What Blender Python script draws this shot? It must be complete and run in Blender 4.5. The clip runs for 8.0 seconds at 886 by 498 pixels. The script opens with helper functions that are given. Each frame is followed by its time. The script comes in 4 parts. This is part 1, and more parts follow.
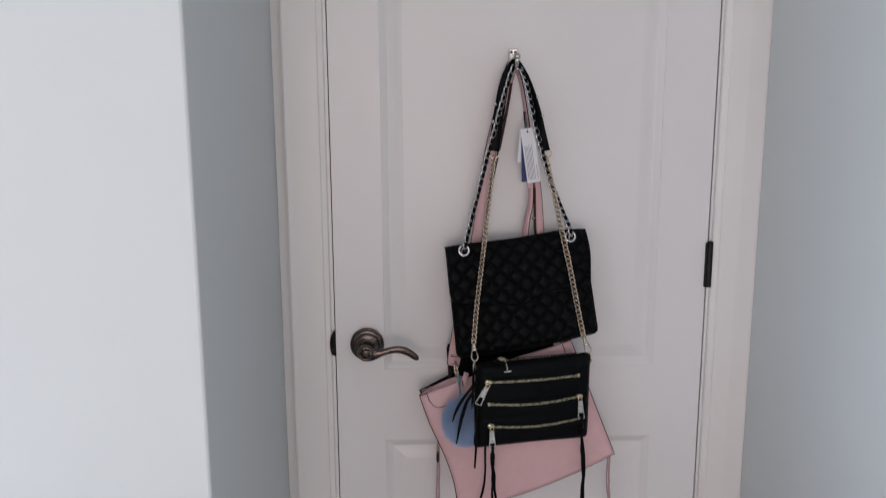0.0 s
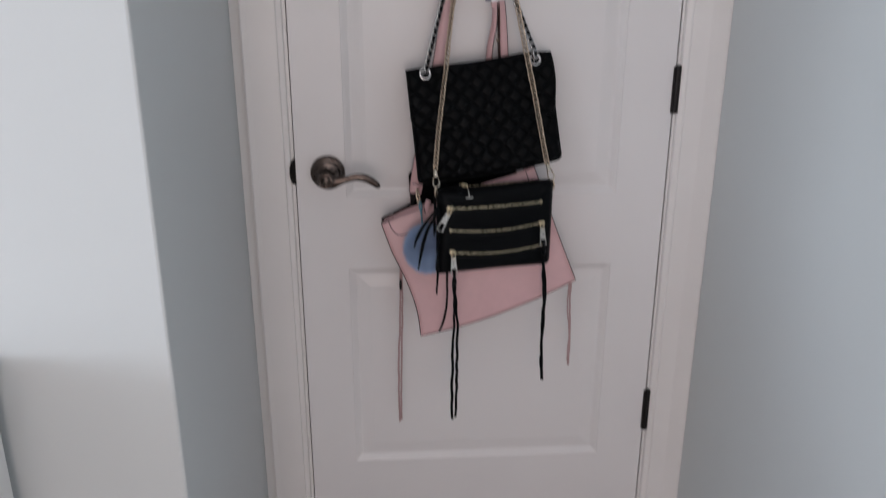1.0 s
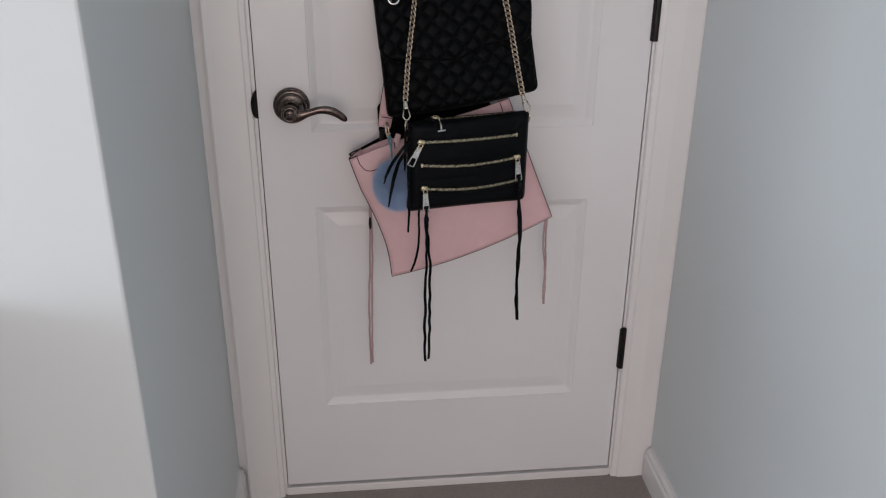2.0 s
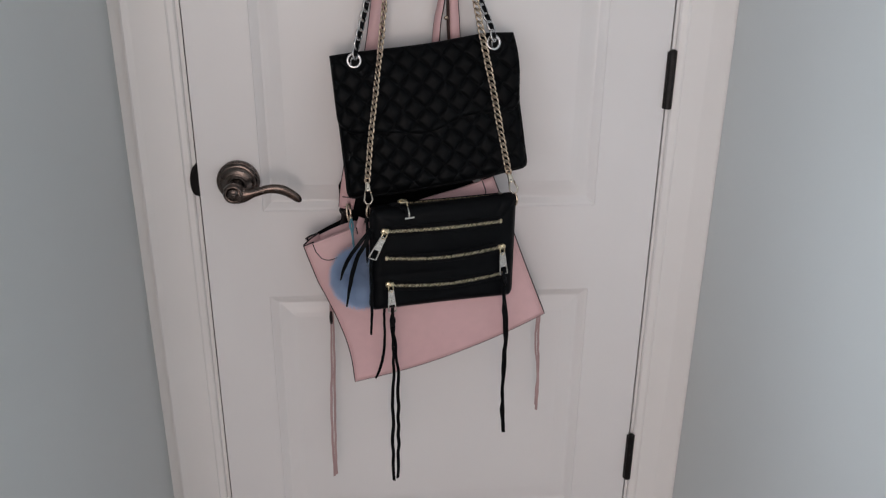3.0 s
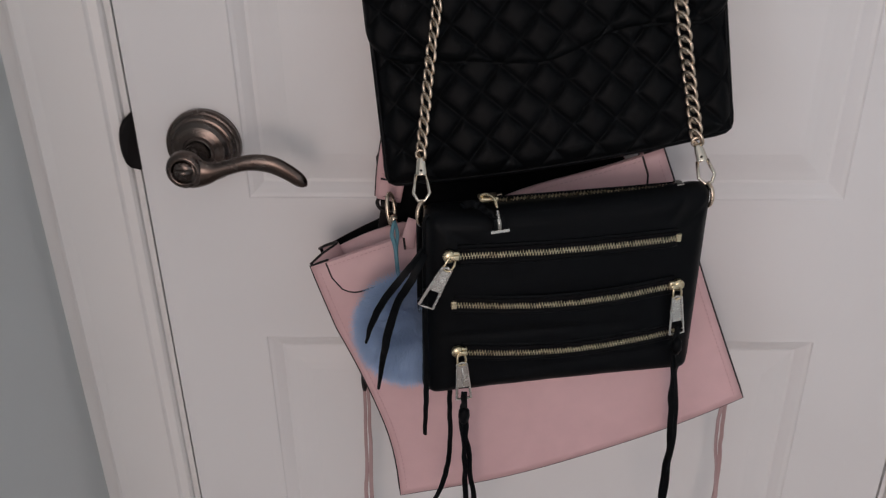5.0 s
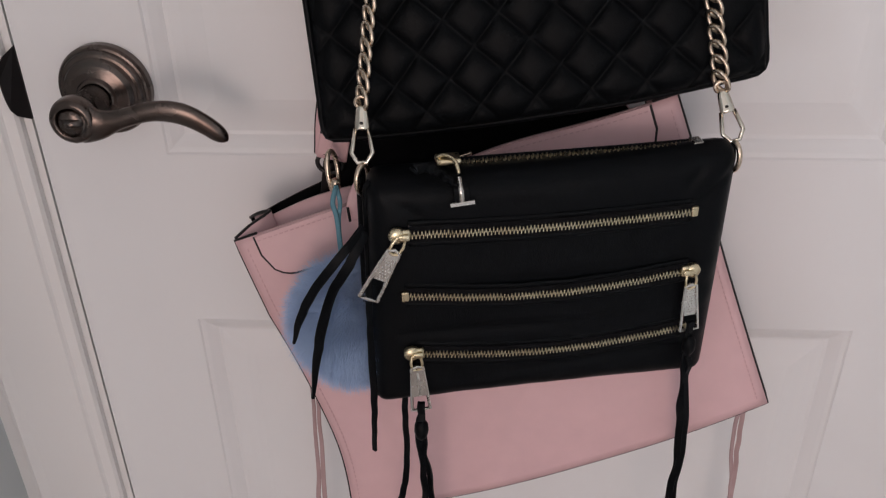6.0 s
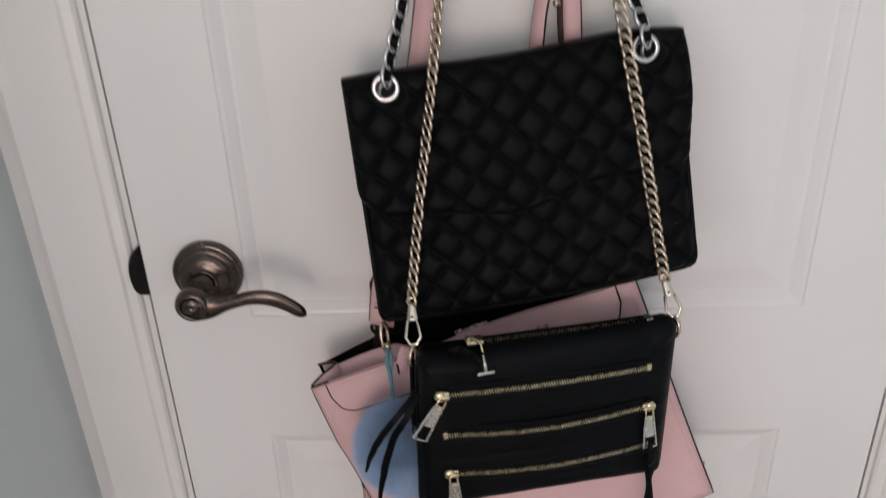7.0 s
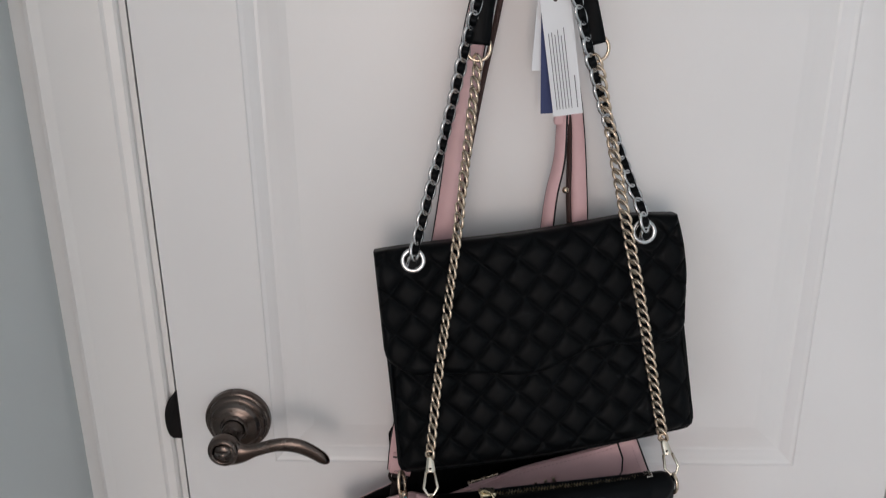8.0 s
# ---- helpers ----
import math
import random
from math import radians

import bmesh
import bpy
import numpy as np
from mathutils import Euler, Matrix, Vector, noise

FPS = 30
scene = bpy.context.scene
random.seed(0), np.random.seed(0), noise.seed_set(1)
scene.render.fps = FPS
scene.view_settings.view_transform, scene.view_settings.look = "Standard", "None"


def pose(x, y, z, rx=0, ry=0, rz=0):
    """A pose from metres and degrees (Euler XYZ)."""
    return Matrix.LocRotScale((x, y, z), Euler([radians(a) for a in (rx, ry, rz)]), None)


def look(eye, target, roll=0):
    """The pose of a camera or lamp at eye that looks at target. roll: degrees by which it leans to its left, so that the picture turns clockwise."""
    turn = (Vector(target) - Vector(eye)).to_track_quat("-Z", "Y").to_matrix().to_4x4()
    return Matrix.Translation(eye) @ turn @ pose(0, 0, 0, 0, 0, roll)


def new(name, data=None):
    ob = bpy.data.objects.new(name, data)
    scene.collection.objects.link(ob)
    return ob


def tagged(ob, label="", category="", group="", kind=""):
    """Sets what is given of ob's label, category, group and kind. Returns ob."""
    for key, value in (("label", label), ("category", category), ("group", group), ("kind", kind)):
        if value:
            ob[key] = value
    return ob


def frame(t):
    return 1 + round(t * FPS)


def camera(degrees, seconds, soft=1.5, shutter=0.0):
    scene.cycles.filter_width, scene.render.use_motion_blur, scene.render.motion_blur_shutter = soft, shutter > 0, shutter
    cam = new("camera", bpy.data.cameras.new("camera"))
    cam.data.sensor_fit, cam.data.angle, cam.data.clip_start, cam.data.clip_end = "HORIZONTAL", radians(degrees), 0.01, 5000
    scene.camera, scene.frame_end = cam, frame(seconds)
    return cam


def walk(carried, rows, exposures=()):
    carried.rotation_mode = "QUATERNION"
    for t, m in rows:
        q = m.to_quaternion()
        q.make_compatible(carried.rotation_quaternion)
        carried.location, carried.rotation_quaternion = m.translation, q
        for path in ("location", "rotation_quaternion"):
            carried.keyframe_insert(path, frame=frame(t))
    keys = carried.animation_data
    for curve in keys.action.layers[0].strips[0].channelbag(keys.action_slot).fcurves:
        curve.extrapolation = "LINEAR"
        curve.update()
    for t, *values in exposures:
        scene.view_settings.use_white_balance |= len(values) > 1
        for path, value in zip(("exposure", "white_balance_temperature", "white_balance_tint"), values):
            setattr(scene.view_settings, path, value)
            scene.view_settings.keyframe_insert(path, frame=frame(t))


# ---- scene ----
cam = camera(52.7, 8.0, soft=1.15, shutter=0.4)
EXPOSURE = [(0.0, -0.23, 6550, 16), (1.2, -0.32, 6600, 16), (3.0, -0.08, 6700, 14), (3.5, -0.12, 6700, 15), (4.0, -0.23, 6700, 15), (5.5, 0.00, 6850, 18), (6.0, 0.09, 6900, 19), (7.0, 0.22, 6800, 13), (7.5, 0.35, 6700, 11), (8.0, 0.14, 6600, 11)]
PATH = [
    (0, (0.154, -1.771, 1.489), (0.228, 0.187, 1.086), -0.2),
    (0.5, (0.172, -1.768, 1.458), (0.250, 0.162, 0.941), -0.3),
    (1, (0.180, -1.757, 1.432), (0.305, 0.105, 0.714), 0.1),
    (1.2, (0.174, -1.744, 1.426), (0.319, 0.082, 0.622), 0.2),
    (2.3, (0.180, -1.622, 1.391), (0.378, 0.183, 0.554), 0.5),
    (2.5, (0.214, -1.549, 1.409), (0.387, 0.269, 0.592), 0.2),
    (3, (0.286, -1.408, 1.406), (0.434, 0.422, 0.614), 0.5),
    (3.2, (0.296, -1.358, 1.399), (0.423, 0.474, 0.606), 0.6),
    (3.5, (0.308, -1.298, 1.388), (0.394, 0.525, 0.571), 0.4),
    (3.8, (0.317, -1.190, 1.361), (0.374, 0.635, 0.544), -0.3),
    (4, (0.319, -1.096, 1.352), (0.337, 0.723, 0.521), -0.7),
    (4.2, (0.309, -1.004, 1.330), (0.296, 0.807, 0.481), -0.7),
    (5.3, (0.330, -0.718, 1.196), (0.233, 1.048, 0.261), -0.9),
    (5.5, (0.336, -0.680, 1.186), (0.247, 1.086, 0.250), -0.5),
    (5.8, (0.350, -0.636, 1.169), (0.253, 1.095, 0.173), -0.8),
    (6, (0.351, -0.626, 1.166), (0.251, 1.085, 0.135), -0.9),
    (6.2, (0.352, -0.623, 1.181), (0.246, 1.069, 0.120), -1.4),
    (6.5, (0.353, -0.657, 1.253), (0.263, 1.030, 0.183), -2.2),
    (6.8, (0.339, -0.719, 1.332), (0.266, 1.005, 0.320), -2.4),
    (7, (0.325, -0.767, 1.370), (0.264, 0.983, 0.404), -2.1),
    (7.2, (0.313, -0.811, 1.397), (0.263, 0.988, 0.525), -1.9),
    (7.5, (0.308, -0.844, 1.419), (0.264, 0.999, 0.644), -0.9),
    (8, (0.309, -0.828, 1.432), (0.253, 1.043, 0.727), -0.5),
]
walk(cam, [(t, look(eye, target, roll)) for t, eye, target, roll in PATH], EXPOSURE)

# ---- world and light ----
world = bpy.data.worlds.new("sky")
scene.world = world
world.use_nodes = True
wn = world.node_tree.nodes
sky = wn.new("ShaderNodeTexSky")
sky.sky_type = "NISHITA"
sky.sun_disc = False
sky.sun_elevation, sky.sun_rotation = radians(40), radians(120)
wn["Background"].inputs["Strength"].default_value = 0.08
world.node_tree.links.new(sky.outputs[0], wn["Background"].inputs["Color"])

BACK = -6.5
# the room's window, out of view in the far wall beyond the dresser
WIN_X, WIN_Y0, WIN_Y1, WIN_Z0, WIN_Z1 = -4.6, -6.20, -1.60, 0.60, 2.25
lamp = bpy.data.lights.new("window_daylight", "AREA")
lamp.shape, lamp.size, lamp.size_y = "RECTANGLE", WIN_Y1 - WIN_Y0, WIN_Z1 - WIN_Z0
lamp.energy, lamp.color = 206.0, (0.745, 0.880, 1.0)
lamp_ob = new("window_daylight", lamp)
lamp_ob.matrix_world = look((WIN_X + 0.02, (WIN_Y0 + WIN_Y1) / 2, (WIN_Z0 + WIN_Z1) / 2), (0, (WIN_Y0 + WIN_Y1) / 2, (WIN_Z0 + WIN_Z1) / 2))

# added warm fill lamp to brighten the door, in an unseen opening opposite it
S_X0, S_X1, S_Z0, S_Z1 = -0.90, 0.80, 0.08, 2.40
soft_lamp = bpy.data.lights.new("added_fill", "AREA")
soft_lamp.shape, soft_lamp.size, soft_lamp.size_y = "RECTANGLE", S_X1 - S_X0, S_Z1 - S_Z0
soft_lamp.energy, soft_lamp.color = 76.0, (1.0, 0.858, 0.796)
soft_ob = new("added_fill", soft_lamp)
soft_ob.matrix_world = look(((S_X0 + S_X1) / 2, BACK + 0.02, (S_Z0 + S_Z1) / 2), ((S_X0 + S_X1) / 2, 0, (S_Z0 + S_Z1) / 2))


# ---- materials ----
def mat(name, color, rough=0.5, metal=0.0, var=0.08, scale=30.0, bump=0.0, bump_scale=200.0, tint=None, big=3.0, rough_var=0.08, coat=0.0, sheen=0.0, bump_dist=0.001, spec=0.5):
    """Surface with colour varied at two scales, uneven gloss and fine relief, in metres of the object."""
    m = bpy.data.materials.new(name)
    m.use_nodes = True
    n, l = m.node_tree.nodes, m.node_tree.links
    b = n["Principled BSDF"]
    co = n.new("ShaderNodeTexCoord")
    fine, wide = n.new("ShaderNodeTexNoise"), n.new("ShaderNodeTexNoise")
    for node, s, d in ((fine, scale, 5), (wide, big, 3)):
        node.inputs["Scale"].default_value, node.inputs["Detail"].default_value = s, d
        l.new(co.outputs["Object"], node.inputs["Vector"])
    add = n.new("ShaderNodeMath")
    add.operation = "ADD"
    l.new(fine.outputs["Fac"], add.inputs[0])
    l.new(wide.outputs["Fac"], add.inputs[1])
    ramp = n.new("ShaderNodeMapRange")
    ramp.inputs["From Min"].default_value, ramp.inputs["From Max"].default_value = 0.6, 1.4
    l.new(add.outputs[0], ramp.inputs["Value"])
    mix = n.new("ShaderNodeMix")
    mix.data_type = "RGBA"
    other = tint or [c * (1 - 2 * var) for c in color]
    mix.inputs["A"].default_value, mix.inputs["B"].default_value = (*other, 1), (*color, 1)
    l.new(ramp.outputs["Result"], mix.inputs["Factor"])
    l.new(mix.outputs["Result"], b.inputs["Base Color"])
    rr = n.new("ShaderNodeMapRange")
    rr.inputs["To Min"].default_value, rr.inputs["To Max"].default_value = max(rough - rough_var, 0.02), min(rough + rough_var, 1)
    l.new(fine.outputs["Fac"], rr.inputs["Value"])
    l.new(rr.outputs["Result"], b.inputs["Roughness"])
    b.inputs["Metallic"].default_value = metal
    b.inputs["Specular IOR Level"].default_value = spec
    b.inputs["Coat Weight"].default_value = coat
    b.inputs["Sheen Weight"].default_value = sheen
    if bump:
        tex = n.new("ShaderNodeTexNoise")
        tex.inputs["Scale"].default_value, tex.inputs["Detail"].default_value = bump_scale, 4
        l.new(co.outputs["Object"], tex.inputs["Vector"])
        bp = n.new("ShaderNodeBump")
        bp.inputs["Strength"].default_value, bp.inputs["Distance"].default_value = bump, bump_dist
        l.new(tex.outputs["Fac"], bp.inputs["Height"])
        l.new(bp.outputs["Normal"], b.inputs["Normal"])
    return m


def leather(name, color, rough, cell=900.0, bump=0.35, var=0.12, spec=0.4):
    """Leather: pebbled cells over soft creases."""
    m = mat(name, color, rough, var=var, scale=60, big=8, bump=bump, bump_scale=90, bump_dist=0.0012, spec=spec)
    n, l = m.node_tree.nodes, m.node_tree.links
    v = n.new("ShaderNodeTexVoronoi")
    v.inputs["Scale"].default_value = cell
    l.new(n["Texture Coordinate"].outputs["Object"], v.inputs["Vector"])
    b2 = n.new("ShaderNodeBump")
    b2.inputs["Strength"].default_value, b2.inputs["Distance"].default_value = bump, 0.0003
    l.new(v.outputs["Distance"], b2.inputs["Height"])
    first = n["Bump"]
    l.new(first.outputs["Normal"], b2.inputs["Normal"])
    l.new(b2.outputs["Normal"], n["Principled BSDF"].inputs["Normal"])
    return m


M_WALL = mat("wall_paint", (0.648, 0.675, 0.673), 0.75, var=0.015, scale=8, big=1.2, bump=0.10, bump_scale=260)
M_ROOM = mat("room_paint", (0.85, 0.79, 0.74), 0.8, var=0.02, scale=6, bump=0.08)
M_TRIM = mat("trim_paint", (0.80, 0.775, 0.76), 0.38, var=0.02, scale=10, big=2, bump=0.06, bump_scale=120)
M_DOOR = mat("door_paint", (0.798, 0.786, 0.788), 0.36, var=0.02, scale=7, big=1.5, bump=0.05, bump_scale=150)
M_WHITE = mat("white_lacquer", (0.80, 0.80, 0.79), 0.35, var=0.02, scale=12)
M_FLOOR = mat("grey_carpet", (0.39, 0.335, 0.305), 0.95, var=0.14, scale=160, bump=0.8, bump_scale=500, bump_dist=0.004)
M_CEIL = mat("ceiling_paint", (0.86, 0.86, 0.85), 0.9, var=0.02, bump=0.1)
M_BRONZE = mat("oil_rubbed_bronze", (0.120, 0.108, 0.101), 0.27, metal=1.0, tint=(0.100, 0.068, 0.056), scale=40, big=25, bump=0.05, bump_scale=300)
M_HINGE = mat("dark_bronze", (0.030, 0.027, 0.027), 0.45, metal=0.8, var=0.2, scale=60, bump=0.1)
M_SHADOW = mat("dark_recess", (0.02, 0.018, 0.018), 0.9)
M_NICKEL = mat("satin_nickel", (0.62, 0.60, 0.57), 0.28, metal=1.0, var=0.06, scale=80)
M_SILVER = mat("silver_chain", (0.60, 0.60, 0.61), 0.22, metal=1.0, var=0.08, scale=200)
M_GOLD = mat("pale_gold", (0.72, 0.60, 0.48), 0.27, metal=1.0, tint=(0.50, 0.40, 0.30), scale=150, big=30)
M_BRASS = mat("zip_brass", (0.82, 0.71, 0.50), 0.28, metal=1.0, tint=(0.66, 0.55, 0.35), scale=200, big=30)
M_PULL = mat("pull_silver", (0.78, 0.75, 0.70), 0.26, metal=1.0, var=0.1, scale=200)
M_QUILT = leather("black_quilted_leather", (0.0027, 0.0033, 0.0041), 0.46, spec=0.07, bump=0.3)
M_BLACK = leather("black_smooth_leather", (0.0025, 0.0032, 0.0042), 0.44, cell=1200, bump=0.25, spec=0.09)
M_PINK = leather("blush_leather", (0.69, 0.440, 0.452), 0.40, cell=1500, bump=0.12, var=0.05)
M_EDGE = mat("black_edge_paint", (0.010, 0.008, 0.009), 0.45, spec=0.25)
M_LINING = mat("black_lining", (0.004, 0.004, 0.005), 0.9, var=0.2, scale=200, bump=0.3, spec=0.1)
M_TAPE = mat("zip_tape", (0.005, 0.005, 0.006), 0.85, spec=0.1, scale=300, bump=0.3, bump_scale=900)
M_TEAL = leather("teal_leather", (0.10, 0.27, 0.34), 0.5)
M_FUR = mat("blue_fur", (0.42, 0.56, 0.78), 0.8, tint=(0.33, 0.47, 0.70), scale=50, big=20, sheen=0.3)
M_PAPER = mat("white_card", (0.80, 0.81, 0.84), 0.7, var=0.02, scale=40)
M_NAVY = mat("navy_card", (0.025, 0.04, 0.14), 0.5, var=0.1)
M_INK = mat("grey_ink", (0.22, 0.22, 0.25), 0.8)


# ---- builders ----
def link_mesh(name, bm, material, smooth=False):
    me = bpy.data.meshes.new(name)
    bmesh.ops.recalc_face_normals(bm, faces=bm.faces)
    bm.to_mesh(me)
    bm.free()
    me.materials.append(material)
    if smooth:
        me.polygons.foreach_set("use_smooth", [True] * len(me.polygons))
    return me


def thing(name, bm, material, label, category, kind="", smooth=False, m=None, group=""):
    ob = new(name, link_mesh(name, bm, material, smooth) if bm else None)
    if m is not None:
        ob.matrix_world = m
    return tagged(ob, label, category, group, kind)


def part(name, bm, material, parent, label="", smooth=False):
    """One mesh under a thing or a part, in that parent's own axes."""
    ob = new(name, link_mesh(name, bm, material, smooth))
    ob.parent = parent
    return tagged(ob, label)


def again(ob, name, parent, m):
    """One more of an alike piece, on the same mesh."""
    o = new(name, ob.data)
    o.parent = parent
    o.matrix_basis = m
    return o


def box(bm, x0, x1, y0, y1, z0, z1, bevel=0.0, seg=2):
    vs = [bm.verts.new((x, y, z)) for x in (x0, x1) for y in (y0, y1) for z in (z0, z1)]
    fs = [bm.faces.new([vs[i] for i in q]) for q in ((0, 1, 3, 2), (4, 6, 7, 5), (0, 4, 5, 1), (2, 3, 7, 6), (0, 2, 6, 4), (1, 5, 7, 3))]
    if bevel:
        bmesh.ops.bevel(bm, geom=list({e for f in fs for e in f.edges}), offset=bevel, segments=seg, affect="EDGES", profile=0.5)
    return bm


def boxes(*specs, bevel=0.0):
    bm = bmesh.new()
    for s in specs:
        box(bm, *s, bevel=bevel)
    return bm


def lathe(bm, profile, m=Matrix(), n=40):
    """Turn (radius, height) points round the z axis of m."""
    rings = []
    for r, h in profile:
        rings.append([bm.verts.new(m @ Vector((r * math.cos(a), r * math.sin(a), h))) for a in (2 * math.pi * i / n for i in range(n))])
    for a, b in zip(rings, rings[1:]):
        for i in range(n):
            bm.faces.new((a[i], a[(i + 1) % n], b[(i + 1) % n], b[i]))
    bm.faces.new(rings[0])
    bm.faces.new(rings[-1])
    return bm


def crisp(profile):
    """A turned profile with its corners kept sharp under smooth shading."""
    out = [profile[0]]
    for (r0, h0), (r1, h1) in zip(profile, profile[1:]):
        out += [(r0 + (r1 - r0) * f, h0 + (h1 - h0) * f) for f in (0.1, 0.9)]
        out.append((r1, h1))
    return out


def smooth_path(pts, steps=8):
    """Points along a Catmull-Rom curve through pts."""
    P = [Vector(p) for p in pts]
    if len(P) < 3:
        return [P[0].lerp(P[-1], i / steps) for i in range(steps + 1)]
    P = [2 * P[0] - P[1], *P, 2 * P[-1] - P[-2]]
    out = []
    for a, b, c, d in zip(P, P[1:], P[2:], P[3:]):
        for i in range(steps):
            t = i / steps
            out.append(0.5 * (2 * b + (c - a) * t + (2 * a - 5 * b + 4 * c - d) * t * t + (3 * b - a - 3 * c + d) * t ** 3))
    return out + [P[-2]]


def sweep(bm, pts, shape, face=(0, -1, 0), scale=None, steps=8, closed=False, turn=None):
    """Carry a closed cross-section (across, out) along a curve; 'out' keeps to the side of face. scale, turn: functions of 0..1."""
    path = smooth_path(pts, steps) if steps else [Vector(p) for p in pts]
    n, rings = len(path), []
    for i, p in enumerate(path):
        d = (path[(i + 1) % n] - path[i - 1]) if closed else (path[min(i + 1, n - 1)] - path[max(i - 1, 0)])
        d.normalize()
        out = Vector(face) - d * d.dot(Vector(face))
        out = out.normalized() if out.length > 1e-6 else d.orthogonal().normalized()
        side = d.cross(out).normalized()
        f = i / max(n - 1, 1)
        if turn:
            c, s = math.cos(turn(f)), math.sin(turn(f))
            side, out = side * c + out * s, out * c - side * s
        k = scale(f) if scale else (1, 1)
        rings.append([bm.verts.new(p + side * a * k[0] + out * b * k[1]) for a, b in shape])
    m = len(shape)
    for a, b in list(zip(rings, rings[1:])) + ([(rings[-1], rings[0])] if closed else []):
        for i in range(m):
            bm.faces.new((a[i], a[(i + 1) % m], b[(i + 1) % m], b[i]))
    if not closed:
        bm.faces.new(rings[0])
        bm.faces.new(rings[-1])
    return bm


def circle(r, n=8, flat=1.0):
    return [(r * math.cos(2 * math.pi * i / n), r * flat * math.sin(2 * math.pi * i / n)) for i in range(n)]


def flat(width, thick, round_=0.25):
    """Cross-section of a strap with softened edges."""
    w, h, r = width / 2, thick / 2, thick * round_
    return [(-w, -h + r), (-w + r, -h), (w - r, -h), (w, -h + r), (w, h - r), (w - r, h), (-w + r, h), (-w, h - r)]


def pad(bm, nu, nv, place, front, back):
    """A closed padded panel: place(s, t) -> (u, v), front and back(s, t, u, v) -> depth."""
    F, B = [], []
    for j in range(nv + 1):
        F.append([]), B.append([])
        for i in range(nu + 1):
            s, t = i / nu, j / nv
            u, v = place(s, t)
            F[j].append(bm.verts.new((u, v, front(s, t, u, v))))
            B[j].append(bm.verts.new((u, v, back(s, t, u, v))))
    for j in range(nv):
        for i in range(nu):
            bm.faces.new((F[j][i], F[j][i + 1], F[j + 1][i + 1], F[j + 1][i]))
            bm.faces.new((B[j][i], B[j + 1][i], B[j + 1][i + 1], B[j][i + 1]))
    for i in range(nu):
        bm.faces.new((F[0][i], B[0][i], B[0][i + 1], F[0][i + 1]))
        bm.faces.new((F[nv][i], F[nv][i + 1], B[nv][i + 1], B[nv][i]))
    for j in range(nv):
        bm.faces.new((F[j][0], F[j + 1][0], B[j + 1][0], B[j][0]))
        bm.faces.new((F[j][nu], B[j][nu], B[j + 1][nu], F[j + 1][nu]))
    return bm


def hung(x, z, kx, kz, k0, degrees):
    """Axes of a bag's front: across, up, and out to the viewer, at (x, z) of the leaning plane y = kx x + kz z + k0."""
    c, s = math.cos(radians(degrees)), math.sin(radians(degrees))
    u = Vector((c, kx * c + kz * s, s)).normalized()
    v = Vector((-s, -kx * s + kz * c, c))
    v = (v - u * v.dot(u)).normalized()
    w = u.cross(v)
    m = Matrix((u, v, w)).transposed().to_4x4()
    m.translation = (x, kx * x + kz * z + k0, z)
    return m


def edge_round(s, t, u_len, v_len, r, power=2.0):
    """1 in the middle of a panel, falling to 0 in a quarter round of radius r at its rim."""
    d = min(s * u_len, (1 - s) * u_len, t * v_len, (1 - t) * v_len)
    return math.sqrt(max(0.0, 1 - (1 - min(d / r, 1)) ** power))


# ---- the room ----
LEFT, RIGHT, CORNER, FLOOR, TOP = -0.107, 0.862, -0.703, -0.008, 2.44
thing("floor", boxes((WIN_X - 0.1, 1.0, BACK - 0.1, 0.9, FLOOR - 0.1, FLOOR)), M_FLOOR, "warm grey carpet floor of the room and alcove", "floor", "structure")
thing("ceiling", boxes((WIN_X - 0.1, 1.0, BACK - 0.1, 0.9, TOP, TOP + 0.1)), M_CEIL, "plain white ceiling", "ceiling", "structure")
thing("wall_door", boxes((LEFT, -0.022, 0.0, 0.12, FLOOR, TOP), (0.784, RIGHT, 0.0, 0.12, FLOOR, TOP), (-0.022, 0.784, 0.0, 0.12, 2.055, TOP)),
      M_WALL, "narrow painted wall round the door", "wall", "structure")
bm = boxes((WIN_X, LEFT, CORNER, 0.12, FLOOR, TOP), bevel=0.004)
for v in bm.verts:
    if v.co.x > -1:
        v.co.x += 0.0040 * (v.co.y - 0.12) / (CORNER - 0.12)
thing("wall_corner", bm, M_WALL, "pale painted wall with an outer corner beside the door", "wall", "structure")
thing("wall_east", boxes((RIGHT, RIGHT + 0.12, BACK, 0.12, FLOOR, TOP)), M_WALL, "pale blue-grey painted wall beside the door", "wall", "structure")
# unseen closing wall; its tall opening only makes room for the fill lamp
thing("wall_south", boxes((WIN_X, S_X0, BACK - 0.12, BACK, FLOOR, TOP), (S_X1, RIGHT, BACK - 0.12, BACK, FLOOR, TOP), (S_X0, S_X1, BACK - 0.12, BACK, FLOOR, S_Z0), (S_X0, S_X1, BACK - 0.12, BACK, S_Z1, TOP)), M_ROOM, "plain unseen wall opposite the door, with an opening added for the fill lamp", "wall", "structure")
thing("wall_west", boxes((WIN_X - 0.12, WIN_X, BACK, WIN_Y0, FLOOR, TOP), (WIN_X - 0.12, WIN_X, WIN_Y1, 0.12, FLOOR, TOP),
                         (WIN_X - 0.12, WIN_X, WIN_Y0, WIN_Y1, FLOOR, WIN_Z0), (WIN_X - 0.12, WIN_X, WIN_Y0, WIN_Y1, WIN_Z1, TOP)),
      M_ROOM, "plain painted wall with the window opening", "wall", "structure")
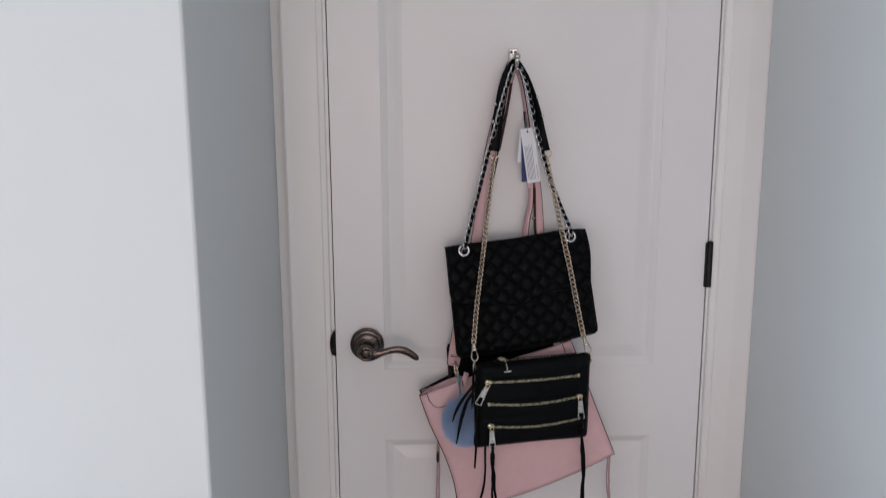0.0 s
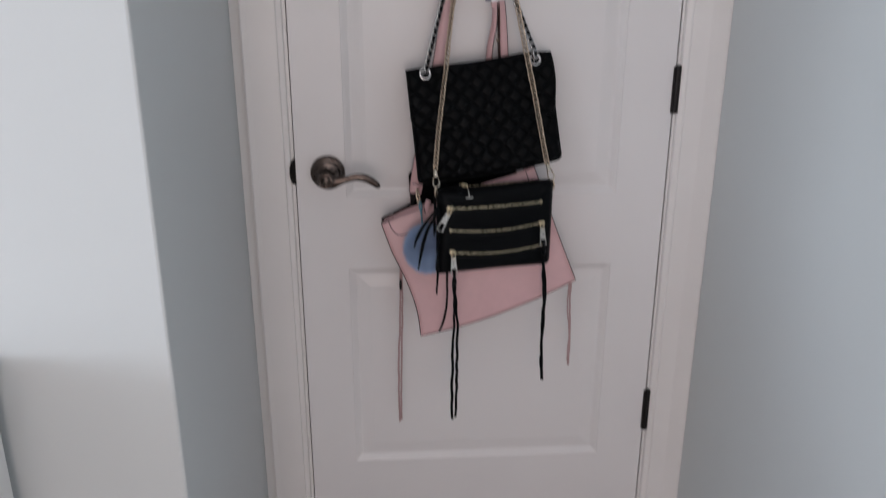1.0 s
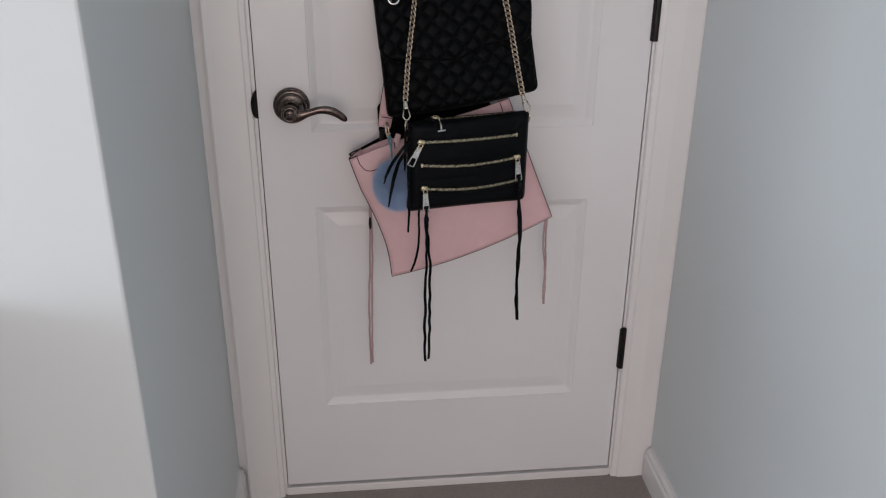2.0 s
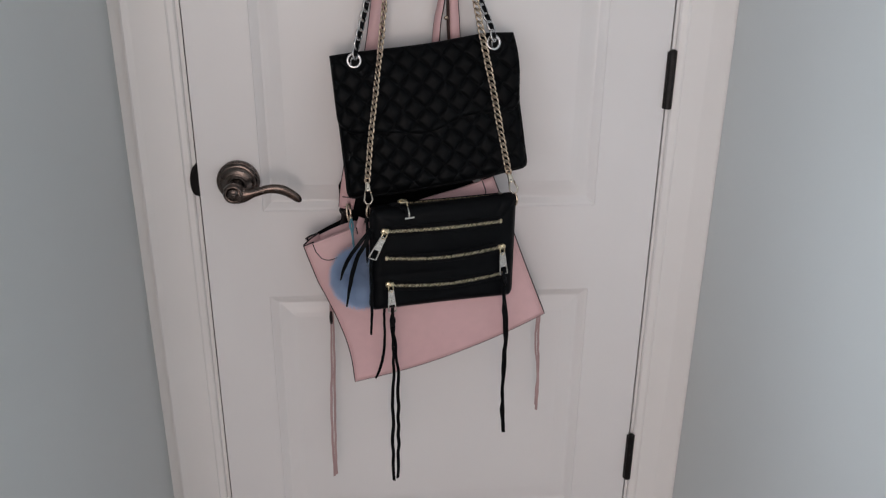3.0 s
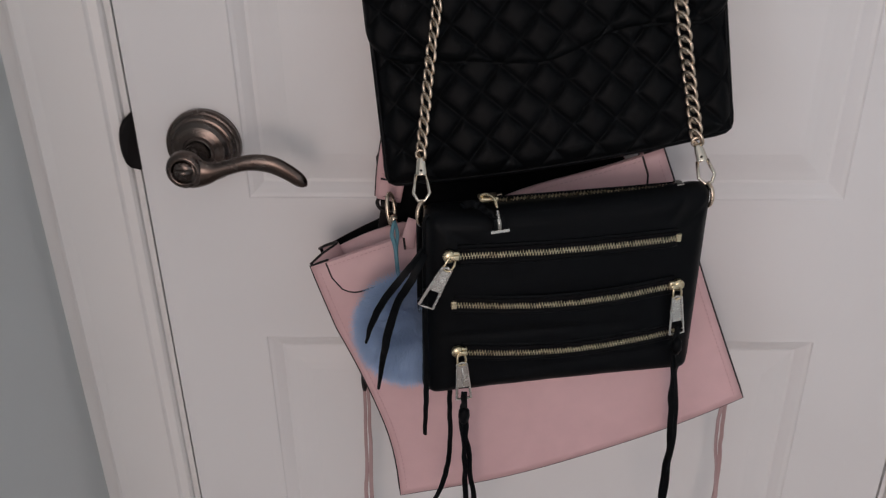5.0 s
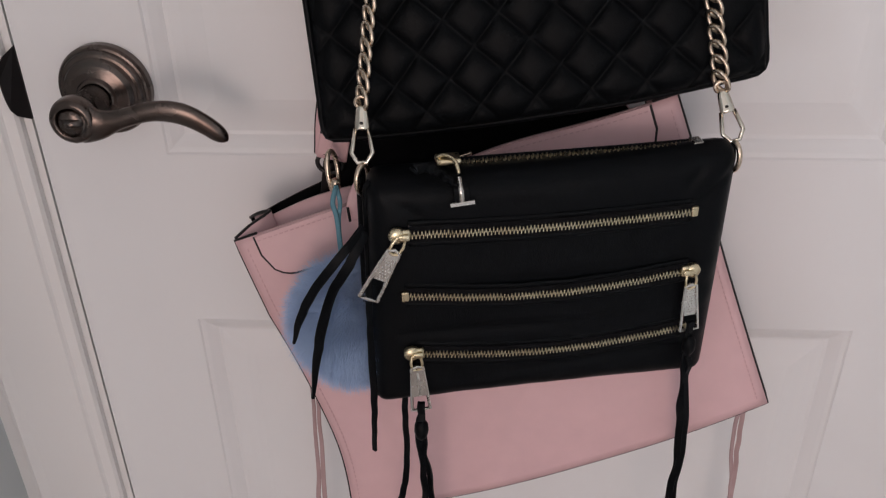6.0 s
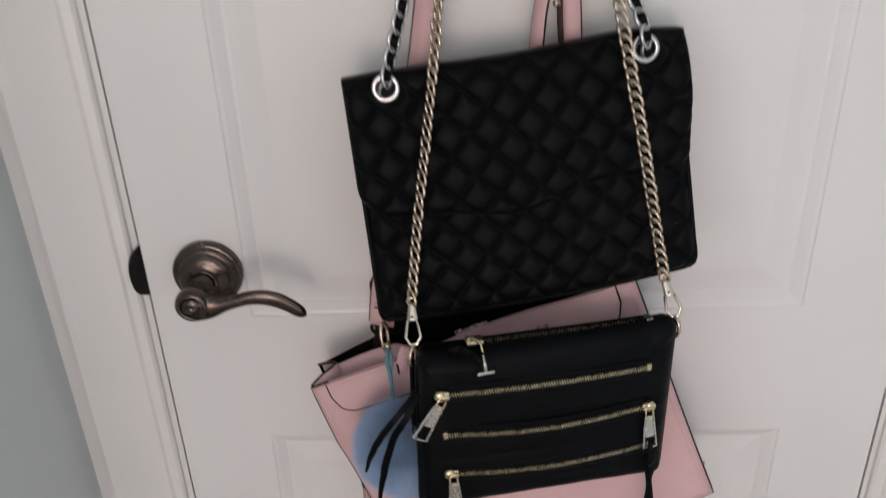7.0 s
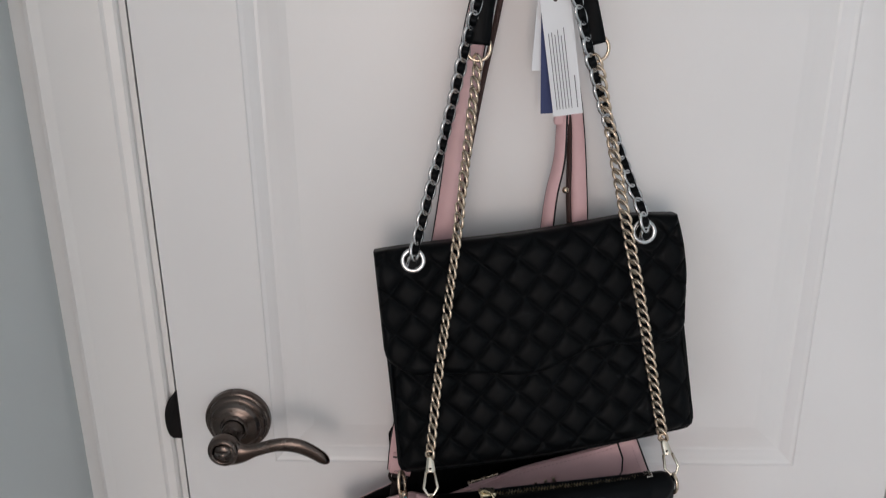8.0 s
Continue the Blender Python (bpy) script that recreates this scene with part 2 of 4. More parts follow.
thing("wall_behind_door", boxes((-0.3, 1.0, 0.8, 0.9, FLOOR, TOP), (-0.4, -0.3, 0.12, 0.9, FLOOR, TOP), (1.0, 1.1, 0.0, 0.9, FLOOR, TOP)), M_ROOM,
      "plain wall closing the space behind the door", "wall", "structure")


def base_profile(h, d):
    return [(0, 0), (d, 0), (d, h - 0.022), (d - 0.003, h - 0.017), (d - 0.004, h - 0.008), (d - 0.009, h), (0, h)]


def extrude(bm, prof, place0, place1):
    a = [bm.verts.new(place0(p)) for p in prof]
    b = [bm.verts.new(place1(p)) for p in prof]
    n = len(prof)
    for i in range(n):
        bm.faces.new((a[i], a[(i + 1) % n], b[(i + 1) % n], b[i]))
    bm.faces.new(a)
    bm.faces.new(b)
    return bm


BP = base_profile(0.098, 0.015)
bm = extrude(bmesh.new(), BP, lambda p: (LEFT + p[0], -0.018, FLOOR + p[1]), lambda p: (LEFT + p[0], CORNER - 0.015, FLOOR + p[1]))
extrude(bm, BP, lambda p: (LEFT + 0.015, CORNER - p[0], FLOOR + p[1]), lambda p: (WIN_X + 0.01, CORNER - p[0], FLOOR + p[1]))
thing("baseboard", bm, M_TRIM, "white painted baseboard round the outer corner", "baseboard", "structure")
BP2 = base_profile(0.085, 0.017)
bm = extrude(bmesh.new(), BP2, lambda p: (RIGHT - p[0], -0.0165, FLOOR + p[1]), lambda p: (RIGHT - p[0], BACK, FLOOR + p[1]))
thing("baseboard", bm, M_TRIM, "white painted baseboard along the side wall", "baseboard", "structure")

# door frame: jamb, stop, casings with a small bead, head
CW = 0.080
CASE = [(0, 0), (0, 0.0060), (0.0022, 0.0090), (0.010, 0.0105), (0.0115, 0.0118), (0.0130, 0.0138), (0.045, 0.0155), (0.066, 0.0165), (0.076, 0.018), (CW, 0.0165), (CW, 0)]
frame_trim = thing("door_frame_trim", boxes((-0.021, -0.0021, 0.0005, 0.12, FLOOR, 2.05), (0.765, 0.783, 0.0005, 0.12, FLOOR, 2.05), (-0.003, 0.765, 0.0005, 0.12, 2.034, 2.05),
                                           (-0.003, 0.010, 0.037, 0.075, FLOOR, 2.034), (0.752, 0.765, 0.037, 0.075, FLOOR, 2.034)),
                   M_TRIM, "white painted door frame with moulded casing", "door frame", "structure")
part("casing", extrude(bmesh.new(), CASE, lambda p: (-0.008 - p[0], -p[1], FLOOR), lambda p: (-0.008 - p[0], -p[1], 2.045 + p[0])), M_TRIM, frame_trim)
part("casing", extrude(bmesh.new(), [(p[0] * 1.145, p[1] * (0.85 - 0.35 * max(0, p[0] - 0.045) / 0.035)) for p in CASE], lambda p: (0.770 + p[0], -p[1], FLOOR), lambda p: (0.770 + p[0], -p[1], 2.045 + p[0])), M_TRIM, frame_trim)
part("casing", extrude(bmesh.new(), CASE, lambda p: (-0.008 - p[0], -p[1], 2.045 + p[0]), lambda p: (0.770 + p[0], -p[1], 2.045 + p[0])), M_TRIM, frame_trim)
part("scribe_strip", boxes((LEFT, -0.0885, -0.0065, -0.0005, FLOOR, 2.1), bevel=0.0015), M_TRIM, frame_trim, "thin strip filling the gap to the side wall")
part("threshold", boxes((-0.003, 0.765, -0.004, 0.11, FLOOR, 0.0125), bevel=0.002), M_TRIM, frame_trim, "white painted threshold under the door")

# strike with its curved lip on the frame
bm = bmesh.new()
lip = [(0.0005, 0.0), *[(-0.0105 * math.sin(math.pi * i / 10) ** 0.55, 0.058 * i / 10) for i in range(1, 10)], (0.0005, 0.058)]
for d in (0.0, 0.0022):
    vs = [bm.verts.new((x - 0.001, -0.0115 * min(1, -x / 0.008) - d, 0.901 + z)) for x, z in lip]
    bm.faces.new(vs)
vs = list(bm.verts)
for i in range(len(lip)):
    j = (i + 1) % len(lip)
    bm.faces.new((vs[i], vs[j], vs[len(lip) + j], vs[len(lip) + i]))
strike = part("strike_plate", bm, M_HINGE, frame_trim, "dark bronze strike plate with a curved lip")
part("latch_recess", boxes((-0.0028, -0.0002, -0.0012, 0.004, 0.903, 0.957)), M_SHADOW, strike)

# ---- the door ----
XS, ZS = (0.0, 0.0990, 0.659, 0.762), (0.020, 0.236, 0.714, 0.8715, 1.90, 2.030)
MOULD = ((0.0, 0.0), (0.0014, 0.0016), (0.0050, 0.0030), (0.0110, 0.0066), (0.0140, 0.0086), (0.017, 0.0090), (0.026, 0.0078), (0.036, 0.0060), (0.044, 0.0050))
bm = bmesh.new()
grid = {(i, j): bm.verts.new((x, 0, z)) for i, x in enumerate(XS) for j, z in enumerate(ZS)}
for i in range(3):
    for j in range(5):
        c = [grid[i, j], grid[i + 1, j], grid[i + 1, j + 1], grid[i, j + 1]]
        if i != 1 or j not in (1, 3):
            bm.faces.new(c)
            continue
        loop = c
        for inset, depth in MOULD[1:]:
            x0, x1, z0, z1 = XS[1] + inset, XS[2] - inset, ZS[j] + inset, ZS[j + 1] - inset
            nxt = [bm.verts.new((x, depth, z)) for x, z in ((x0, z0), (x1, z0), (x1, z1), (x0, z1))]
            for k in range(4):
                bm.faces.new((loop[k], loop[(k + 1) % 4], nxt[(k + 1) % 4], nxt[k]))
            loop = nxt
        bm.faces.new(loop)
rim = [grid[i, 0] for i in range(4)] + [grid[3, j] for j in range(1, 6)] + [grid[i, 5] for i in (2, 1, 0)] + [grid[0, j] for j in (4, 3, 2, 1)]
rear = [bm.verts.new((v.co.x, 0.035, v.co.z)) for v in rim]
for k in range(len(rim)):
    bm.faces.new((rim[k], rim[(k + 1) % len(rim)], rear[(k + 1) % len(rim)], rear[k]))
bm.faces.new(rear)
door = thing("door_1", bm, M_DOOR, "closed white moulded two-panel interior door", "door", "structure")


def hinge(z0, z1):
    n = 5
    h = (z1 - z0) / n
    body = None
    for k in range(n):
        m = pose(0.7655, -0.0062, z0 + k * h)
        if body is None:
            bm = lathe(bmesh.new(), [(0.0062, 0), (0.0064, 0.0002), (0.0064, h - 0.0002), (0.0062, h)], n=28)
            box(bm, -0.0075, 0.006, 0.001, 0.0058, 0, h)
            body = part("hinge", bm, M_HINGE, door, "dark bronze butt hinge")
            body.matrix_basis = m
            first = m
        else:
            again(body, "knuckle", body, first.inverted() @ m)
    part("pin_cap", lathe(bmesh.new(), [(0.0062, 0), (0.0066, 0.002), (0.004, 0.0042), (0.001, 0.0048)], pose(0, 0, z1 - z0 - 0.0004), n=18), M_HINGE, body, smooth=True)


hinge(1.040, 1.132)
hinge(0.300, 0.399)

# lever handle: stepped rose, neck, hub with turn button, swept lever
HX, HZ = 0.0642, 0.9272
ROSE = [(0.0345, 0), (0.0348, 0.0070), (0.0335, 0.0094), (0.0318, 0.0100), (0.0312, 0.0130), (0.0295, 0.0142), (0.0275, 0.0146), (0.0262, 0.0178), (0.023, 0.0202), (0.0185, 0.0214), (0.015, 0.0226), (0.0135, 0.0256)]
out = pose(HX, 0, HZ, 90)
handle = part("door_handle", lathe(bmesh.new(), crisp(ROSE), out, 64), M_BRONZE, door, "oil-rubbed bronze lever handle with a stepped round rose", True)
part("neck", lathe(bmesh.new(), [(0.0132, 0.023), (0.0112, 0.028), (0.0105, 0.042), (0.0118, 0.054), (0.0135, 0.060)], out, 32), M_BRONZE, handle, smooth=True)
part("hub", lathe(bmesh.new(), [(0.0120, 0.053), (0.0154, 0.0552), (0.0166, 0.0595), (0.0165, 0.0650), (0.0155, 0.0685), (0.0135, 0.0702), (0.0112, 0.0706), (0.0102, 0.0698), (0.0100, 0.0670)], out, 48), M_BRONZE, handle, smooth=True)
part("turn_button", lathe(bmesh.new(), [(0.0093, 0.0650), (0.0095, 0.0688), (0.0080, 0.0704), (0.0040, 0.0712), (0.001, 0.0714)], out, 32), M_BRONZE, handle, smooth=True)
part("thumb_ridge", sweep(bmesh.new(), [(HX - 0.0084, -0.0690, HZ), (HX - 0.004, -0.0716, HZ), (HX, -0.0722, HZ), (HX + 0.004, -0.0716, HZ), (HX + 0.0084, -0.0690, HZ)], circle(1, 12), scale=lambda f: (0.0030, 0.0026 * math.sin(math.pi * (0.1 + 0.8 * f)))), M_BRONZE, handle, smooth=True)
tip = lambda f: math.sqrt(max(0.02, 1 - max(0, (f - 0.90) / 0.10) ** 2))
lever_wide = lambda f: 0.0062 + 0.0096 * math.exp(-(f / 0.20) ** 2) + 0.0018 * math.exp(-((f - 0.68) / 0.22) ** 2)
lever_thick = lambda f: 0.0052 - 0.0010 * f + 0.0022 * math.exp(-(f / 0.18) ** 2)
part("lever", sweep(bmesh.new(), [(HX + 0.005, -0.0625, HZ - 0.002), (HX + 0.018, -0.0630, HZ - 0.003), (HX + 0.034, -0.0630, HZ + 0.001), (HX + 0.055, -0.0625, HZ + 0.0060), (HX + 0.074, -0.0620, HZ + 0.0045),
                                 (HX + 0.090, -0.0610, HZ - 0.004), (HX + 0.1045, -0.0600, HZ - 0.0165)], circle(1, 20),
                     scale=lambda f: (lever_wide(f) * tip(f), lever_thick(f) * tip(f)), steps=12), M_BRONZE, handle, smooth=True)

# ---- white dresser by the outer corner ----
dresser = thing("dresser", boxes((-1.30, -0.322, -1.140, -0.730, FLOOR + 0.06, 0.872), bevel=0.002), M_WHITE, "white lacquered dresser standing against the wall", "dresser")
part("dresser_top", boxes((-1.306, -0.316, -1.150, -0.722, 0.8725, 0.896), bevel=0.0025), M_WHITE, dresser)
part("plinth", boxes((-1.29, -0.345, -1.12, -0.74, FLOOR, FLOOR + 0.06)), M_WHITE, dresser)

# ---- hook ----
hook = thing("wall_hook", boxes((0.3500, 0.3670, -0.0040, -0.0002, 1.484, 1.5195), bevel=0.0019), M_NICKEL, "small satin nickel hook screwed to the door", "hook")
part("prong", sweep(bmesh.new(), [(0.3585, -0.002, 1.497), (0.3585, -0.018, 1.489), (0.3585, -0.036, 1.482), (0.3585, -0.055, 1.484), (0.3585, -0.064, 1.494), (0.3585, -0.065, 1.503)], circle(0.0042, 12), face=(1, 0, 0)), M_NICKEL, hook, smooth=True)
part("tip", lathe(bmesh.new(), [(0.002, 0), (0.006, 0.002), (0.0072, 0.006), (0.006, 0.010), (0.002, 0.012)], pose(0.3585, -0.065, 1.499), 20), M_NICKEL, hook, smooth=True)
for dx, dz in ((-0.0040, 0.026), (0.0040, 0.026)):
    part("screw", lathe(bmesh.new(), [(0.0028, 0.003), (0.0028, 0.0042), (0.0015, 0.005)], pose(0.3585 + dx, 0, 1.487 + dz, 90), 14), M_SHADOW, hook)



# ---- builders for the bags ----
def wpart(name, bm, material, parent, label="", smooth=True, root=None):
    """A part given in world metres, under a thing (or a part of root)."""
    bm.transform((root or parent).matrix_basis.inverted())
    return part(name, bm, material, parent, label, smooth)


def along(pts, pitch):
    """Places and directions at even steps along a smooth curve."""
    path = smooth_path(pts, 24)
    out, want, run = [], 0.0, 0.0
    for a, b in zip(path, path[1:]):
        d = (b - a).length
        while d > 0 and run + d >= want:
            out.append((a.lerp(b, (want - run) / d), (b - a).normalized()))
            want += pitch
        run += d
    return out


def chain(name, root, pts, pitch, length, width, wire, material, label, twist=32, seed=1, slant=0):
    """A curb chain: each link an object on one shared mesh."""
    rnd = random.Random(seed)
    half, rad = (length - width) / 2, width / 2 - wire
    ring = [(rad * math.cos(a), (rad + half) * math.sin(a)) for a in (2 * math.pi * (i + 0.5) / 14 for i in range(14))]
    bm = sweep(bmesh.new(), [(x, y, 0) for x, y in ring], circle(wire, 7), face=(0, 0, 1), steps=0, closed=True)
    first, inv = None, root.matrix_basis.inverted()
    for k, (p, d) in enumerate(along(pts, pitch)):
        out = (Vector((0, -1, 0)) - d * d.dot(Vector((0, -1, 0)))).normalized()
        side = d.cross(out).normalized()
        m = Matrix((side, d, side.cross(d))).transposed().to_4x4()
        m.translation = p
        m = inv @ m @ pose(0, 0, 0, 0, twist + rnd.uniform(-7, 7), slant + rnd.uniform(-4, 4)) @ pose(0, 0, 0, 16)
        if first is None:
            first = part(name, bm, material, root, label, True)
            first.matrix_basis = m
            home = m.inverted()
        else:
            again(first, "link", first, home @ m)
    return first


def ring_bm(r, wire, m, n=22, stretch=1.0):
    return sweep(bmesh.new(), [m @ Vector((r * math.cos(a), r * stretch * math.sin(a), 0)) for a in (2 * math.pi * i / n for i in range(n))], circle(wire, 9), face=m.to_3x3() @ Vector((0, 0, 1)), steps=0, closed=True)


def thong(parent, root, pts, width, thick, material, label="", wave=0.0012, seed=0, point=0.0):
    """A narrow hanging leather thong with slight waves and a cut end."""
    rnd = random.Random(seed)
    path = smooth_path(pts, 6)
    path = [p + Vector((rnd.uniform(-wave, wave), rnd.uniform(-wave, wave), 0)) * min(1, i / 4) for i, p in enumerate(path)]
    ph = rnd.uniform(0, 6)
    bm = sweep(bmesh.new(), path, flat(width, thick), steps=3, turn=lambda f: 0.7 * math.sin(ph + 5 * f), scale=lambda f: ((0.8 + 0.3 * f) * (1 - point * max(0, (f - 0.6) / 0.4) ** 1.5), 1))
    return wpart("thong", bm, material, parent, label, False, root)


# ---- blush tote, hanging askew at the back ----
TOTE = hung(0.366, 0.7815, 0.003, 0.151, -0.2123, 19.0)
TW, TH = 0.328, 0.246


def tote_top(s):
    """How the front's upper edge bows up past its middle."""
    return 0.0055 * math.exp(-((s - 0.62) / 0.17) ** 2) + 0.002 * s


def tote_place(s, t):
    u, v = (s - 0.5) * TW, (t - 0.5) * TH
    u += 0.007 * math.sin(math.pi * min(1, t * 1.35)) * (1 if s < 0.5 else -0.15) * abs(2 * s - 1)
    u -= 0.007 * t * max(0, 2 * s - 1)
    v -= 0.0115 * math.sin(math.pi * s) * (1 - t)
    u -= 0.0065 * max(0, 1 - 2 * s) * max(0, 1 - t / 0.32) ** 2
    v += tote_top(s) * t ** 3
    return u, v


def tote_bulge(s, t):
    return 0.012 * math.sin(math.pi * s) * math.sin(math.pi * min(1, 0.08 + t * 0.95)) + 0.0018 * math.sin(8 * s + 3 * t) * math.sin(math.pi * s) + 0.0011 * math.sin(23 * s - 11 * t) * math.sin(math.pi * t)


tote = thing("tote_bag", None, None, "blush pink leather tote bag with black edges hanging askew", "handbag", m=TOTE)
front = part("front_panel", pad(bmesh.new(), 48, 36, tote_place, lambda s, t, u, v: tote_bulge(s, t), lambda s, t, u, v: tote_bulge(s, t) - 0.004), M_PINK, tote, smooth=True)
rim = [(s, 1) for s in (0.052, 0.026, 0.0)] + [(0, t) for t in np.linspace(0.96, 0.04, 18)] + [(s, 0) for s in np.linspace(0, 1, 25)] + [(1, t) for t in np.linspace(0.04, 1, 18)] + [(s, 1) for s in (0.974, 0.948)]
part("edge_piping", sweep(bmesh.new(), [(*tote_place(s, t), tote_bulge(s, t) - 0.002) for s, t in rim], circle(0.0017, 6), face=(0, 0, 1), steps=0), M_EDGE, front, "black painted edge", True)


def stitches(bm, pts, lift, gap=0.0042, size=0.0024):
    for p, d in along(pts, gap):
        side = Vector((-d.y, d.x, 0)) * 0.00035
        a, b = p - d * size / 2, p + d * size / 2
        q = [a - side, b - side, b + side, a + side]
        lo, hi = [bm.verts.new((v.x, v.y, v.z)) for v in q], [bm.verts.new((v.x, v.y, v.z + lift)) for v in q]
        bm.faces.new(hi)
        for i in range(4):
            bm.faces.new((lo[i], lo[(i + 1) % 4], hi[(i + 1) % 4], hi[i]))
    return bm


def on_tote(u, v, lift=0.0):
    s, t = u / TW + 0.5, v / TH + 0.5
    return (u, v, tote_bulge(min(max(s, 0), 1), min(max(t, 0), 1)) + lift)


M_THONG = leather("dusky_blush_leather", (0.50, 0.34, 0.34), 0.5, cell=1500, bump=0.12, var=0.1)
M_SIDE = mat("brown_strap_side", (0.055, 0.028, 0.025), 0.55, var=0.15, scale=90, spec=0.3)
M_CLIP = mat("clip_metal", (0.74, 0.68, 0.58), 0.16, metal=1.0, var=0.06, scale=150)
M_STITCH = mat("pink_thread", (0.625, 0.385, 0.39), 0.8)
bm = stitches(bmesh.new(), [on_tote(tote_place(0.02, t)[0], (t - 0.5) * TH, 0.0002) for t in np.linspace(0.03, 0.97, 12)], 0.0004)
stitches(bm, [on_tote(tote_place(0.98, t)[0], (t - 0.5) * TH, 0.0002) for t in np.linspace(0.03, 0.97, 12)], 0.0004)
tagged(part("stitching", bm, M_STITCH, front), kind="stuff")

# top band with rounded lower corners, its black edge and stitches
BAND0, BAND1, BANDV = -0.149, 0.1385, 0.088


def band_place(s, t):
    u = BAND0 + (BAND1 - BAND0) * s
    e = min(u - BAND0, BAND1 - u)
    low = BANDV + (0.020 * (1 - math.sqrt(max(0, 1 - (1 - e / 0.020) ** 2))) if e < 0.020 else 0)
    return u, low + (TH / 2 - 0.0005 + tote_top(u / TW + 0.5) - low) * t


band = part("top_band", pad(bmesh.new(), 60, 10, band_place, lambda s, t, u, v: on_tote(u, v)[2] + 0.0022, lambda s, t, u, v: on_tote(u, v)[2] + 0.0002), M_PINK, tote, smooth=False)
edge = [band_place(0, 1)] + [band_place(s, 0) for s in np.linspace(0, 1, 61)] + [band_place(1, 1)]
part("edge_piping", sweep(bmesh.new(), [on_tote(u, v, 0.0014) for u, v in edge], circle(0.0011, 6), face=(0, 0, 1), steps=0), M_EDGE, band, "black painted edge")
tagged(part("stitching", stitches(bmesh.new(), [on_tote(u, TH / 2 - 0.004 + tote_top(u / TW + 0.5), 0.0022) for u in np.linspace(BAND0 + 0.003, BAND1 - 0.003, 20)], 0.0004), M_STITCH, band), kind="stuff")

# back, lining, divider, gussets and base
def back_rise(s):
    """How far the black-lined back stands above the front along its top."""
    u = (s - 0.5) * TW
    up = min(max((u + 0.100) / 0.022, 0), 1)
    down = 1 - 1.6 * min(max((u - 0.112) / 0.030, 0), 1)
    return 0.010 * math.sin(math.pi * min(s * 2, 1 - 0.5 * s)) * (1 if u < 0.02 else max(0, (0.11 - u) / 0.09)) + 0.060 * up * up * (3 - 2 * up) * down


part("back_panel", pad(bmesh.new(), 60, 18, lambda s, t: (tote_place(s, t)[0], tote_place(s, t)[1] + back_rise(s) * max(0, t - 0.6) / 0.4), lambda s, t, u, v: -0.047, lambda s, t, u, v: -0.051), M_PINK, tote)
part("lining", pad(bmesh.new(), 60, 18, lambda s, t: (tote_place(s, t)[0] * 0.992, tote_place(s, t)[1] + (0.001 + back_rise(s)) * max(0, t - 0.6) / 0.4), lambda s, t, u, v: -0.043, lambda s, t, u, v: -0.0465), M_LINING, tote, "black lining inside the back panel")
part("divider", pad(bmesh.new(), 24, 12, lambda s, t: (tote_place(s, t)[0] * 0.93, tote_place(s, t)[1] + 0.001 + (0.006 * math.sin(math.pi * min(1, s / 0.36)) - 0.030 * min(1, max(0, s - 0.26) / 0.15)) * t), lambda s, t, u, v: -0.026 + 0.004 * math.sin(6 * s), lambda s, t, u, v: -0.029 + 0.004 * math.sin(6 * s)), M_PINK, tote, "pink inner divider", True)
tab = part("closure_tab", boxes((-0.0140, 0.0170, 0.116, 0.1315, -0.0012, 0.0022), bevel=0.0008), M_PINK, tote, "pink closure tab with a gold edge")
part("tab_edge", boxes((-0.0145, 0.0175, 0.1305, 0.1325, -0.0014, 0.0026), bevel=0.0005), M_GOLD, tab)
lock = part("turn_lock", boxes((0.0480, 0.0700, 0.1010, 0.1075, 0.006, 0.0075), bevel=0.0006), M_GOLD, tote, "small gold turn lock")
for u in (0.0500, 0.0600, 0.0680):
    part("prong", boxes((u - 0.0015, u + 0.0015, 0.1030, 0.1140, 0.0070, 0.0095), bevel=0.0006), M_GOLD, lock)
for sgn in (-1, 1):
    bm = bmesh.new()
    rows = []
    for t in np.linspace(0, 1, 16):
        u, v = tote_place(0.5 + sgn * 0.5, t)
        fold = 0.010 + 0.014 * t
        prof = [(0, -0.003), (-fold * 0.45, -0.012), (-fold, -0.022), (-fold * 0.9, -0.028), (-fold * 0.4, -0.038), (0, -0.0475)]
        rows.append([(u + sgn * a, v + (0.007 if sgn < 0 else -0.014) * math.sin(math.pi * -w / 0.05) * t ** 3, w) for a, w in prof])
    for lay in (0.0, 0.0025):
        g = [[bm.verts.new((x - sgn * lay, y, z)) for x, y, z in r] for r in rows]
        for a, b in zip(g, g[1:]):
            for i in range(len(a) - 1):
                bm.faces.new((a[i], a[i + 1], b[i + 1], b[i]))
        if lay == 0:
            g0 = g
    for i in range(len(g[0]) - 1):
        for k in (0, -1):
            bm.faces.new((g0[k][i], g0[k][i + 1], g[k][i + 1], g[k][i]))
    gus = part("gusset", bm, M_PINK, tote, smooth=True)
    part("edge_piping", sweep(bmesh.new(), [(x, y, z) for x, y, z in rows[-1]], circle(0.0014, 6), face=(0, 1, 0), steps=3), M_EDGE, gus, "black painted edge", True)
bm = bmesh.new()
prof = [tote_place(s, 0) for s in np.linspace(0.01, 0.99, 24)]
for lay in (0.001, 0.004):
    for w in (-0.002, -0.0475):
        for u, v in prof:
            bm.verts.new((u, v + lay, w))
bm.verts.ensure_lookup_table()
n = len(prof)
V = lambda a, b, i: bm.verts[(a * 2 + b) * n + i]
